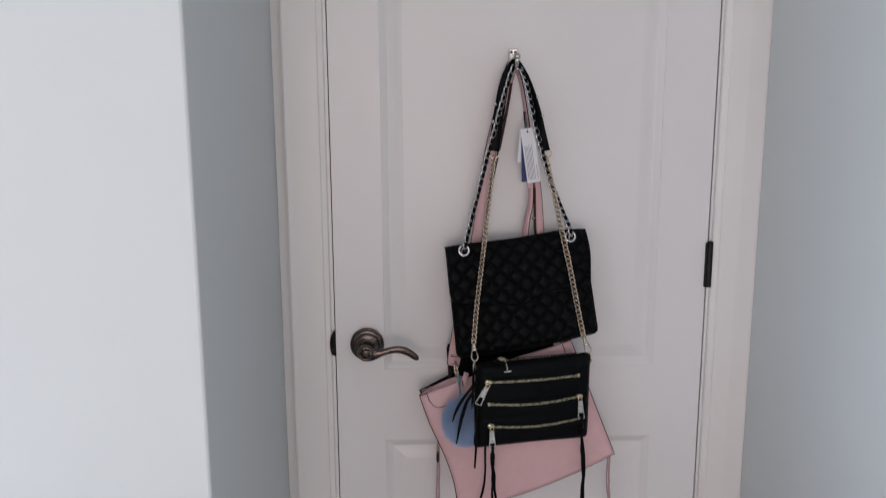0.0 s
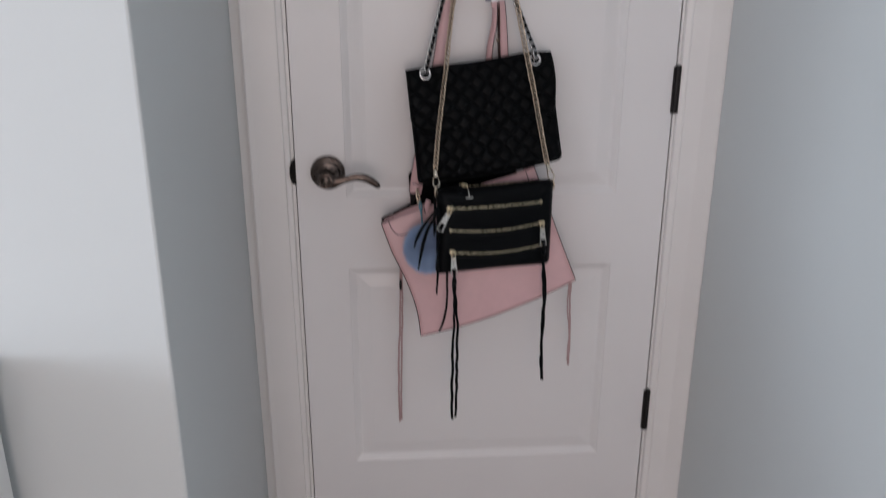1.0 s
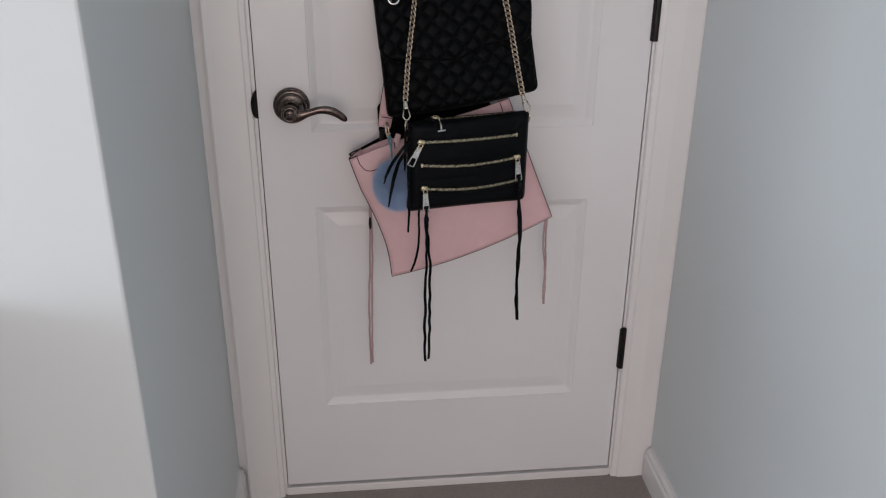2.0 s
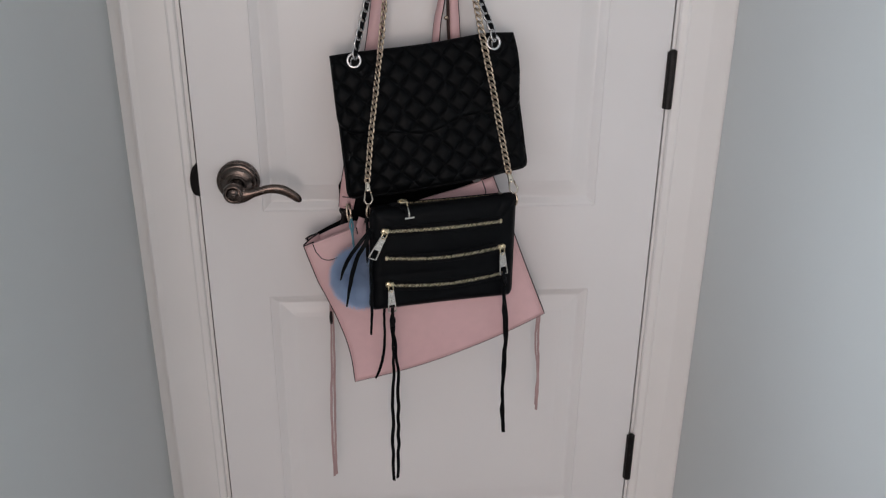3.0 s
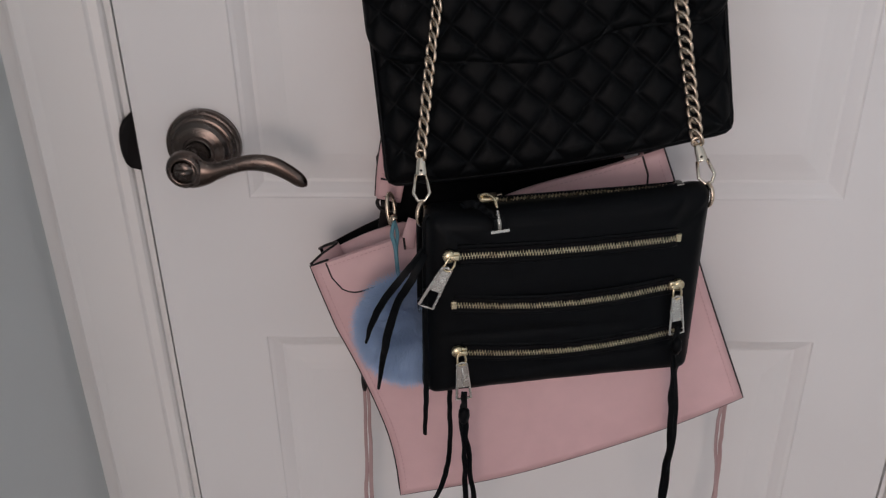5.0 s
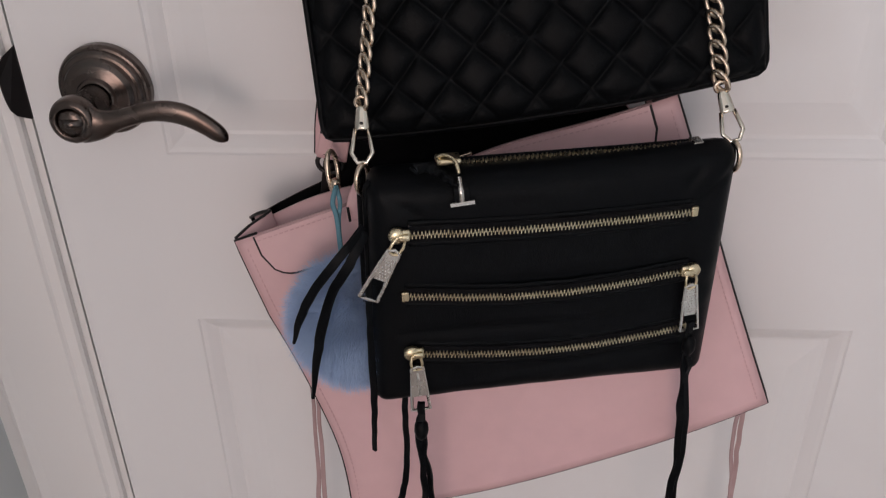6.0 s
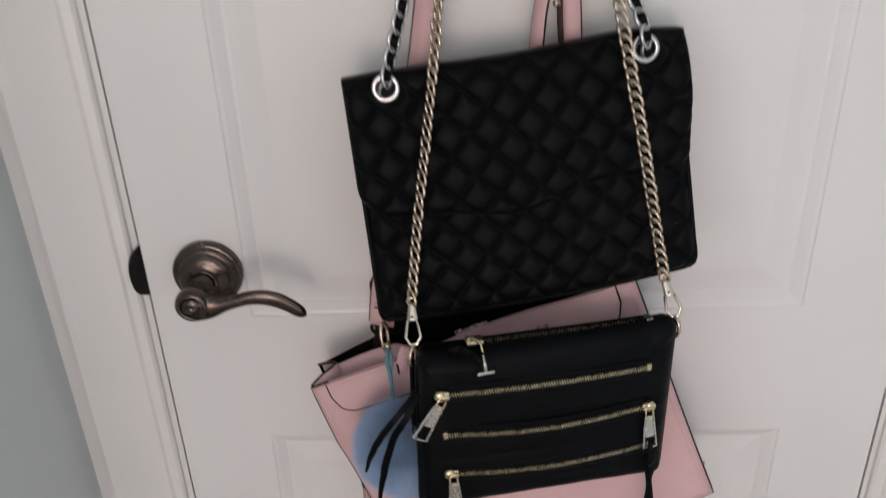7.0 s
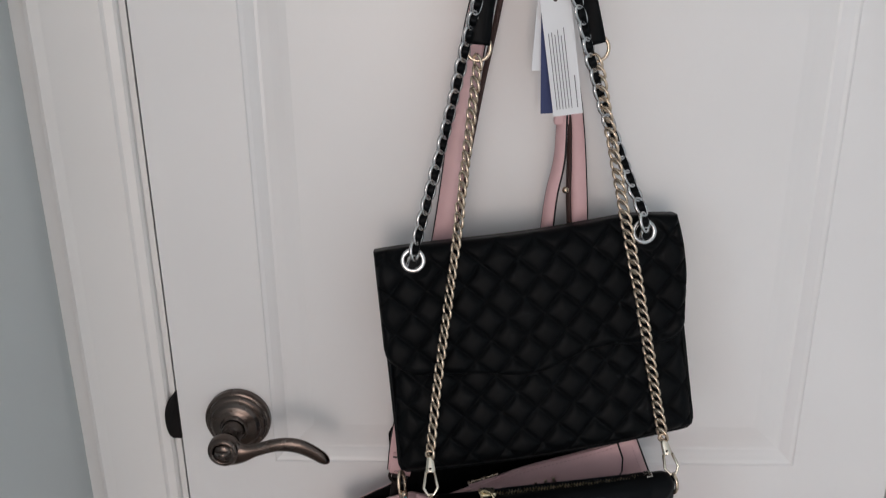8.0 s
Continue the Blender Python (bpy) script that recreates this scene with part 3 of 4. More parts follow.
for i in range(n - 1):
    for a in (0, 1):
        bm.faces.new((V(a, 0, i), V(a, 0, i + 1), V(a, 1, i + 1), V(a, 1, i)))
    for b in (0, 1):
        bm.faces.new((V(0, b, i), V(0, b, i + 1), V(1, b, i + 1), V(1, b, i)))
part("base", bm, M_PINK, tote, smooth=True)

# small stamped mark, kept as plain bars
INV = TOTE.inverted()
mk = INV @ Vector((0.431, -0.11, 0.678))
bm = bmesh.new()
for k, (du, h) in enumerate(((-0.0035, 0.003), (-0.0012, 0.0036), (0.0012, 0.0028), (0.0035, 0.0033))):
    x, y, z = on_tote(mk.x + du, mk.y)
    box(bm, x - 0.0007, x + 0.0007, y - h / 2, y + h / 2, z - 0.0002, z + 0.0004)
part("stamped_mark", bm, M_PULL, tote, "tiny silver stamped mark")

# straps of the tote up to the hook
STRAP = flat(0.0205, 0.0042)
PIPE = circle(0.00105, 6)
left = [(0.2375, -0.050, 0.8960), (0.2425, -0.049, 0.9350), (0.2600, -0.030, 1.0200), (0.2865, -0.026, 1.1460), (0.3110, -0.027, 1.3110), (0.3310, -0.026, 1.4000), (0.3450, -0.023, 1.4600), (0.3555, -0.020, 1.4915)]
right = [(0.4150, -0.028, 1.13), (0.4105, -0.027, 1.20), (0.4040, -0.028, 1.262), (0.3890, -0.024, 1.36), (0.3735, -0.021, 1.45), (0.3590, -0.020, 1.4915)]
low_right = [(0.4680, -0.040, 0.9350), (0.4500, -0.026, 1.0000), (0.4280, -0.025, 1.0800), (0.4135, -0.027, 1.1420)]
curl = [(0.3822, -0.026, 1.130), (0.3838, -0.030, 1.158), (0.3862, -0.035, 1.188), (0.3920, -0.037, 1.222), (0.3935, -0.033, 1.262)]
for pts, w in ((left, 1.0), (right, 0.74), (low_right, 0.92), (curl, 0.62)):
    turn = (lambda f: 0.55 + 0.45 * f) if pts is curl else (lambda f: 1.35 * min(1, max(0, (f - 0.38) / 0.2))) if pts is right else None
    strap = wpart("strap", sweep(bmesh.new(), pts, [(a * w, b) for a, b in STRAP], steps=10, turn=turn), M_PINK, tote, "blush leather shoulder strap")
    for sgn in (-1, 1):
        bm = sweep(bmesh.new(), pts, [(a + sgn * 0.0103 * w, b) for a, b in PIPE], steps=10, turn=turn)
        wpart("edge_piping", bm, M_EDGE, strap, "black painted edge", True, tote)
wpart("strap_keeper", boxes((0.3860, 0.3990, -0.0375, -0.026, 1.2530, 1.2665), bevel=0.001), M_PINK, tote, "blush keeper loop")
wpart("strap_side", sweep(bmesh.new(), [(0.3790, -0.026, 1.40), (0.3880, -0.031, 1.31), (0.3985, -0.0320, 1.262), (0.4010, -0.0320, 1.222), (0.4022, -0.0320, 1.180), (0.4060, -0.0310, 1.13)], flat(0.0046, 0.009), steps=10), M_SIDE, tote, "brown side of the turned strap")
wpart("strap_side", sweep(bmesh.new(), [(0.2990, -0.0290, 1.150), (0.3100, -0.0295, 1.222), (0.3230, -0.0300, 1.295), (0.3335, -0.0300, 1.345), (0.3440, -0.0280, 1.400), (0.3530, -0.0250, 1.455)], flat(0.0050, 0.008), steps=10, scale=lambda f: (0.25 + 0.75 * min(1, 2.2 * f), 1)), M_SIDE, tote, "brown side of the turned strap")
for z in (1.192,):
    wpart("stud", lathe(bmesh.new(), [(0.0032, 0), (0.0032, 0.001), (0.0018, 0.0024), (0.0005, 0.0028)], pose(0.3985, -0.0365, z, 90), 14), M_GOLD, tote, "small gold stud")
wpart("strap_end", sweep(bmesh.new(), [(0.2445, -0.0535, 0.918), (0.2395, -0.0545, 0.895)], flat(0.0215, 0.0035), steps=4), M_PINK, tote)
wpart("edge_piping", sweep(bmesh.new(), [(0.2335, -0.0560, 0.9160), (0.2545, -0.0562, 0.9125)], circle(0.0009, 6), steps=3), M_EDGE, tote)
tab = wpart("loop_tab", sweep(bmesh.new(), [(0.2640, -0.084, 0.8900), (0.2600, -0.091, 0.8800), (0.2588, -0.091, 0.8665)], flat(0.0105, 0.003), steps=6), M_PINK, tote, "small blush loop tab with a slit")
wpart("slit", sweep(bmesh.new(), [(0.2552, -0.0930, 0.8770), (0.2562, -0.0930, 0.8660)], flat(0.0018, 0.002), steps=3), M_EDGE, tab, root=tote)
dring = wpart("d_ring", ring_bm(0.0095, 0.0017, pose(0.2385, -0.0545, 0.8915, 90, 12, 0), stretch=0.8), M_HINGE, tote, "dark metal ring")
wpart("ring_tab", sweep(bmesh.new(), [(0.2365, -0.0500, 0.890), (0.2330, -0.046, 0.872), (0.2300, -0.045, 0.853)], flat(0.008, 0.003), steps=6), M_EDGE, tote, "dark leather tab")
for x, y, ends in ((0.207, -0.052, ((0.1995, 0.372), (0.2035, 0.376))), (0.562, -0.052, ((0.5665, 0.500), (0.5645, 0.512)))):
    top = 0.745 if x < 0.4 else 0.715
    for k, (ex, ez) in enumerate(ends):
        thong(tote, tote, [(x + 0.002 * k, y, top), (x - 0.003 + 0.005 * k, y, (top * 2 + ez) / 3), (ex + 0.0015 * k, y - 0.002, (top + 2 * ez) / 3), (ex, y - 0.003, ez)], 0.0044, 0.0016, M_THONG, "thin blush leather thong", wave=0.0006, seed=31 + k + int(x * 100))
wpart("thong_knot", lathe(bmesh.new(), [(0.0016, 0), (0.0026, 0.004), (0.0030, 0.012), (0.0024, 0.020), (0.0016, 0.024)], pose(0.2065, -0.053, 0.686), 12), M_EDGE, tote, "dark knot cap")

# ---- blue fur charm clipped to the ring ----
PC, PR = Vector((0.2590, -0.128, 0.8065)), 0.0440
charm = thing("bag_charm", None, None, "fluffy blue fur pompom charm on a teal loop", "bag charm", m=Matrix.Translation(PC))
rnd = random.Random(5)
bm = bmesh.new()
bmesh.ops.create_icosphere(bm, subdivisions=4, radius=PR * 0.80)
for v in bm.verts:
    k = 1 + 0.10 * noise.noise(v.co * 55) + 0.05 * noise.noise(v.co * 140)
    v.co = Vector((v.co.x * 0.98, v.co.y * 0.72, v.co.z * 1.10)) * k
pom = part("fur_core", bm, M_FUR, charm, smooth=True)
verts, faces = [], []
for k in range(42000):
    d = Vector((rnd.gauss(0, 1), rnd.gauss(0, 1), rnd.gauss(0, 1))).normalized()
    if d.y > 0.75:
        continue
    base = Vector((d.x * 0.98, d.y * 0.72, d.z * 1.10)) * PR * 0.72
    comb = Vector((noise.noise(d * 2.3), noise.noise(d * 2.3 + Vector((7, 0, 0))), noise.noise(d * 2.3 + Vector((0, 9, 0))) - 0.35)) * 0.75
    grow = (d + comb + Vector((rnd.gauss(0, 0.16), rnd.gauss(0, 0.16), rnd.gauss(0, 0.16)))).normalized()
    length = PR * rnd.uniform(0.22, 0.46)
    mid = base + (d * 0.6 + grow * 0.4).normalized() * length * 0.55
    tip = mid + (grow + Vector((0, 0, -0.25))).normalized() * length * 0.55
    side = grow.cross(Vector((rnd.random(), rnd.random(), rnd.random()))).normalized() * rnd.uniform(0.00010, 0.00020)
    up = grow.cross(side).normalized() * side.length
    i = len(verts)
    verts += [base + side, base - side * 0.5 + up, base - side * 0.5 - up, mid + side * 0.7, mid - side * 0.35 + up * 0.7, mid - side * 0.35 - up * 0.7, tip]
    for a, b in ((0, 1), (1, 2), (2, 0)):
        faces += [(i + a, i + b, i + b + 3, i + a + 3), (i + a + 3, i + b + 3, i + 6)]
me = bpy.data.meshes.new("fur")
me.from_pydata([tuple(v) for v in verts], [], faces)
me.materials.append(M_FUR)
fur = new("fur", me)
fur.parent = charm
tagged(fur, "fluffy blue fur", kind="stuff")
loop = [(0.2470, -0.088, 0.889), (0.2452, -0.093, 0.880), (0.2482, -0.098, 0.870), (0.2505, -0.106, 0.846), (0.253, -0.118, 0.830)]
wpart("teal_loop", sweep(bmesh.new(), loop, flat(0.0034, 0.0016), steps=8), M_TEAL, charm, "teal leather loop")
wpart("teal_loop", sweep(bmesh.new(), [(0.2470, -0.086, 0.890), (0.2498, -0.091, 0.880), (0.2490, -0.097, 0.868), (0.2500, -0.104, 0.850)], flat(0.0030, 0.0016), steps=8), M_TEAL, charm, "teal leather loop")
clasp = wpart("clasp", ring_bm(0.0052, 0.0018, pose(0.2435, -0.074, 0.8945, 78, 8, 58), stretch=2.8), M_GOLD, charm, "gold trigger clasp")
wpart("swivel", lathe(bmesh.new(), [(0.0025, 0), (0.0034, 0.002), (0.0034, 0.006), (0.0022, 0.009)], pose(0.2462, -0.081, 0.884, 8, 0, 0), 14), M_GOLD, clasp, root=charm)

# ---- black quilted bag on the silver chain ----
QUILT = hung(0.3745, 1.0565, 0.054, 0.190, -0.2948, 7.3)
QW, QH = 0.274, 0.212
quilted = thing("quilted_bag", None, None, "black quilted leather flap bag with silver eyelets on the door", "handbag", m=QUILT)


def quilting(u, v, deep=0.0052):
    """Height of the puffed diamonds over their stitched seams."""
    a, b = u / 0.0347 + v / 0.0365, u / 0.0347 - v / 0.0365 + 0.5
    fa, fb = abs((a % 1.0) - 0.5) * 2, abs((b % 1.0) - 0.5) * 2
    h = max(0.0, (1 - fa ** 2.9) * (1 - fb ** 2.9)) ** 0.55
    pucker = 0.0005 * noise.noise(Vector((u * 120, v * 120, 3.0))) * (1 - h)
    return deep * h + pucker


def body_place(s, t):
    u, v = (s - 0.5) * QW, (t - 0.5) * QH
    v += 0.004 * math.sin(math.pi * s) * (t - 0.5)
    u -= 0.009 * max(0, 1 - 2 * s) * (1 - t) ** 1.3
    v -= 0.0062 * math.sin(math.pi * s) ** 0.8 * (1 - t) ** 2
    return u, v - (0.007 + 0.006 * max(0, (2 * s - 1) - 0.7) * 3.3) * t ** 4 - 0.004 * max(0, 1 - 2 * s) * (1 - t)


def flap_low(u):
    e = QW / 2 + 0.002 - abs(u)
    low = -0.0165 - 0.0135 * math.exp(-((u + 0.004) / 0.042) ** 2) + 0.004 * math.sin(u * 30)
    return low + (0.026 * (1 - math.sqrt(max(0, 1 - (1 - min(e, 0.03) / 0.03) ** 2))) if e < 0.03 else 0)


bodyq = part("body", pad(bmesh.new(), 270, 210, body_place,
                         lambda s, t, u, v: -0.007 + 0.011 * edge_round(s, t, QW, QH, 0.012) * 0.6 + quilting(u, v) * edge_round(s, t, QW, QH, 0.02) + 0.004 * math.sin(math.pi * s) * math.sin(math.pi * t) - 0.006 * t,
                         lambda s, t, u, v: -0.016 - 0.022 * edge_round(s, t, QW, QH, 0.016)), M_QUILT, quilted, smooth=True)


def flap_place(s, t):
    u = (s - 0.5) * (QW + 0.004)
    low = flap_low(u)
    u += 0.0058 * max(0, 2 * s - 1) * math.sin(math.pi * min(1, 0.12 + 0.95 * (1 - t)))
    u -= 0.0045 * max(0, 1 - 2 * s) * (1 - t)
    top = QH / 2 - 0.0018 + 0.0016 * math.sin(7 * s + 1) - 0.006 * max(0, (2 * s - 1) - 0.7) * 3.3
    return u, low + (top - low) * t


def flap_front(s, t, u, v):
    rim_ = min(1.0, (v - flap_low((s - 0.5) * (QW + 0.004))) / 0.010, min(s, 1 - s) * QW / 0.008, (1 - t) * 0.12 / 0.016)
    rim_ = math.sqrt(max(0.0, 1 - (1 - max(rim_, 0)) ** 2))
    near = min(math.hypot(u + 0.104, v - 0.0935), math.hypot(u - 0.108, v - 0.089))
    return 0.0005 + 0.0045 * rim_ + quilting(u, v) * min(1, rim_ * 1.0) * min(1, max(0, near - 0.012) / 0.006) + 0.004 * math.sin(math.pi * s) * t * (1 - t) * 2


part("flap", pad(bmesh.new(), 270, 150, flap_place, flap_front, lambda s, t, u, v: -0.003 - 0.014 * max(0, (t - 0.90) / 0.10) ** 2), M_QUILT, quilted, "quilted flap with a wavy lower edge", True)
part("flap_piping", sweep(bmesh.new(), [(u, flap_low(u) + 0.0006, 0.0016) for u in np.linspace(-QW / 2 + 0.001, QW / 2 - 0.0035, 70)], circle(0.0020, 7), face=(0, 0, 1), steps=0), M_BLACK, quilted, smooth=True)
sides = [(*body_place(0, t), -0.006) for t in np.linspace(0.9, 0.03, 12)] + [(*body_place(s, 0), -0.006) for s in np.linspace(0.02, 0.98, 16)] + [(*body_place(1, t), -0.006) for t in np.linspace(0.03, 0.9, 12)]
part("seam_piping", sweep(bmesh.new(), sides, circle(0.0022, 7), face=(0, 0, 1), steps=2), M_BLACK, quilted, smooth=True)
EYES = ((-0.104, 0.0935), (0.108, 0.0890))
for u, v in EYES:
    e = part("eyelet", lathe(bmesh.new(), [(0.0072, -0.002), (0.0114, -0.001), (0.0118, 0.001), (0.0112, 0.0020), (0.0092, 0.0023), (0.0076, 0.0018), (0.0070, -0.001)], pose(u, v, 0.0052), 40), M_SILVER, quilted, "silver metal eyelet", True)
    part("eyelet_hole", lathe(bmesh.new(), [(0.0076, 0), (0.0076, 0.001)], pose(u, v, 0.0035), 28), M_SHADOW, e)
SL = [(0.2585, -0.0700, 1.1350), (0.2605, -0.0755, 1.1440), (0.2635, -0.072, 1.1580), (0.2855, -0.054, 1.2380), (0.3065, -0.058, 1.3250), (0.3170, -0.066, 1.3650), (0.3265, -0.0665, 1.4020), (0.3400, -0.064, 1.4500), (0.3540, -0.058, 1.4900)]
SR = [(0.4695, -0.0570, 1.1570), (0.4680, -0.0620, 1.1660), (0.4650, -0.057, 1.1800), (0.4540, -0.050, 1.2060), (0.4245, -0.054, 1.2780), (0.4025, -0.062, 1.3510), (0.3925, -0.066, 1.3850), (0.3810, -0.066, 1.4380), (0.3695, -0.062, 1.4740), (0.3585, -0.058, 1.4900)]
for k, pts in enumerate((SL, SR)):
    c = chain("silver_chain", quilted, pts, 0.0140, 0.0218, 0.0140, 0.00165, M_SILVER, "silver curb chain woven with black leather", 44, 11 + k, 22)
    bm = bmesh.new()
    weave = []
    for i, (p, d) in enumerate(along(pts, 0.0070)):
        out = (Vector((0, -1, 0)) - d * d.dot(Vector((0, -1, 0)))).normalized()
        side = d.cross(out)
        weave.append(p + out * (-0.0026 if i % 2 else 0.0014))
    sweep(bm, weave, flat(0.0078, 0.0026), steps=5)
    bm.transform(quilted.matrix_basis.inverted())
    bm.transform(c.matrix_basis.inverted())
    part("leather_weave", bm, M_BLACK, c, "black leather lace", True)

# ---- black bag with three zips, in front ----
SMALL = hung(0.3930, 0.8490, 0.215, -0.030, -0.2070, -0.8)
SW, SH = 0.2330, 0.1735
zipbag = thing("zip_bag", None, None, "black leather crossbody bag with three brass zips on the front", "handbag", m=SMALL)
S_INV = SMALL.inverted()


def at_small(x, z, lift=0.0):
    """(across, up) on the bag's front of a world (x, z)."""
    p = S_INV @ Vector((x, 0.215 * x - 0.030 * z - 0.2070, z))
    return p.x, p.y


def zip_place(s, t):
    u, v = (s - 0.5) * SW, (t - 0.5) * SH
    u *= 1 - 0.030 * t * (1 if s > 0.5 else 0.25)
    # rounded corners in outline
    e, f = SW / 2 - abs((s - 0.5) * SW), SH / 2 - abs((t - 0.5) * SH)
    r = 0.010
    if e < r and f < r:
        a, b = r - e, r - f
        m_ = max(a, b)
        k = m_ / max(math.hypot(a, b), 1e-9)
        u -= math.copysign(a * (1 - k), u)
        v -= math.copysign(b * (1 - k), v)
    v += 0.003 * math.sin(math.pi * s) * (0.5 - t) + (0.008 * (s - 0.5) * t)
    return u, v


def crease(s, t):
    d = 0.0
    for cs, ct, ang, ln, wd in ((0.93, 0.86, 0.9, 0.10, 0.014), (0.88, 0.93, 1.1, 0.07, 0.012), (0.10, 0.90, -0.8, 0.07, 0.014), (0.5, 0.56, 0.05, 0.4, 0.03), (0.35, 0.36, -0.03, 0.3, 0.02), (0.7, 0.16, 0.1, 0.25, 0.02)):
        a, b = (s - cs) * math.cos(ang) + (t - ct) * math.sin(ang), -(s - cs) * math.sin(ang) + (t - ct) * math.cos(ang)
        d -= 0.0015 * math.exp(-(a / ln) ** 2 - (b / wd) ** 2)
    return d


def zip_front(s, t, u, v):
    r = edge_round(s, t, SW, SH, 0.016)
    return -0.014 + 0.014 * r + 0.003 * math.sin(math.pi * s) * math.sin(math.pi * t) + crease(s, t) * r + 0.0006 * noise.noise(Vector((u * 60, v * 60, 0)))


def on_small(u, v, lift=0.0):
    s, t = min(max(u / SW + 0.5, 0), 1), min(max(v / SH + 0.5, 0), 1)
    return Vector((u, v, zip_front(s, t, u, v) + lift))


part("body", pad(bmesh.new(), 90, 70, zip_place, zip_front, lambda s, t, u, v: -0.018 - (0.026 - 0.016 * s) * edge_round(s, t, SW, SH, 0.014)), M_BLACK, zipbag, smooth=True)
rimz = [zip_place(0, t) for t in np.linspace(1, 0, 30)] + [zip_place(s, 0) for s in np.linspace(0.03, 1, 30)] + [zip_place(1, t) for t in np.linspace(0.03, 1, 30)]
part("seam_piping", sweep(bmesh.new(), [(u, v, -0.0145) for u, v in rimz], circle(0.0020, 7), face=(0, 0, 1), steps=0), M_BLACK, zipbag, smooth=True)
gl = [(-SW / 2 - 0.001, v, -0.030) for v in np.linspace(SH / 2 - 0.012, -SH / 2 + 0.014, 10)]
part("side_piping", sweep(bmesh.new(), gl, circle(0.0024, 7), face=(1, 0, 0), steps=2), M_BLACK, zipbag, smooth=True)
part("side_flap", pad(bmesh.new(), 4, 12, lambda s, t: (-SW / 2 + 0.0015 + 0.012 * s, (t - 0.5) * (SH - 0.03)), lambda s, t, u, v: -0.012 + 0.011 * s ** 0.5, lambda s, t, u, v: -0.016), M_BLACK, zipbag, smooth=True)


def zipper(a, b, sag, flip, name="zip"):
    """A brass zip from a to b across the front, sagging in the middle: lips, tape, teeth, end stops."""
    a, b = at_small(*a), at_small(*b)
    line = []
    for f in np.linspace(0, 1, 40):
        u, v = a[0] + (b[0] - a[0]) * f, a[1] + (b[1] - a[1]) * f - sag * math.sin(math.pi * f)
        line.append(on_small(u, v))
    tape = part(name, sweep(bmesh.new(), [p + Vector((0, 0, 0.0004)) for p in line], flat(0.0115, 0.0014), face=(0, 0, 1), steps=0), M_TAPE, zipbag, "brass zip on black tape")
    for k in (-1, 1):
        lip_ = [p + Vector((0, k * 0.0072, -0.0002)) for p in line]
        part("lip", sweep(bmesh.new(), lip_, circle(0.0019, 8), face=(0, 0, 1), steps=0, scale=lambda f: (1, 0.6)), M_BLACK, tape, smooth=True)
    bm = bmesh.new()
    for i, (p, d) in enumerate(along(line, 0.00114)):
        k = 1 if i % 2 else -1
        side = Vector((-d.y, d.x, 0)).normalized()
        c = p + side * k * 0.00105 + Vector((0, 0, 0.0016))
        hx, hy, hz = d * 0.00036, side * 0.00140, Vector((0, 0, 0.0009))
        q = [bm.verts.new(c + hx * x + hy * y * (1.0) + hz * z) for x in (-1, 1) for y in (-1, 1) for z in (-1, 0.9)]
        for f in ((0, 1, 3, 2), (4, 6, 7, 5), (0, 4, 5, 1), (2, 3, 7, 6), (1, 5, 7, 3)):
            bm.faces.new([q[j] for j in f])
    tagged(part("teeth", bm, M_BRASS, tape, "brass zip teeth"), kind="stuff")
    end = line[-1] if flip else line[0]
    part("end_stop", boxes((end.x - 0.0022, end.x + 0.0022, end.y - 0.0034, end.y + 0.0034, end.z, end.z + 0.003), bevel=0.0006), M_BRASS, tape)
    return tape, line


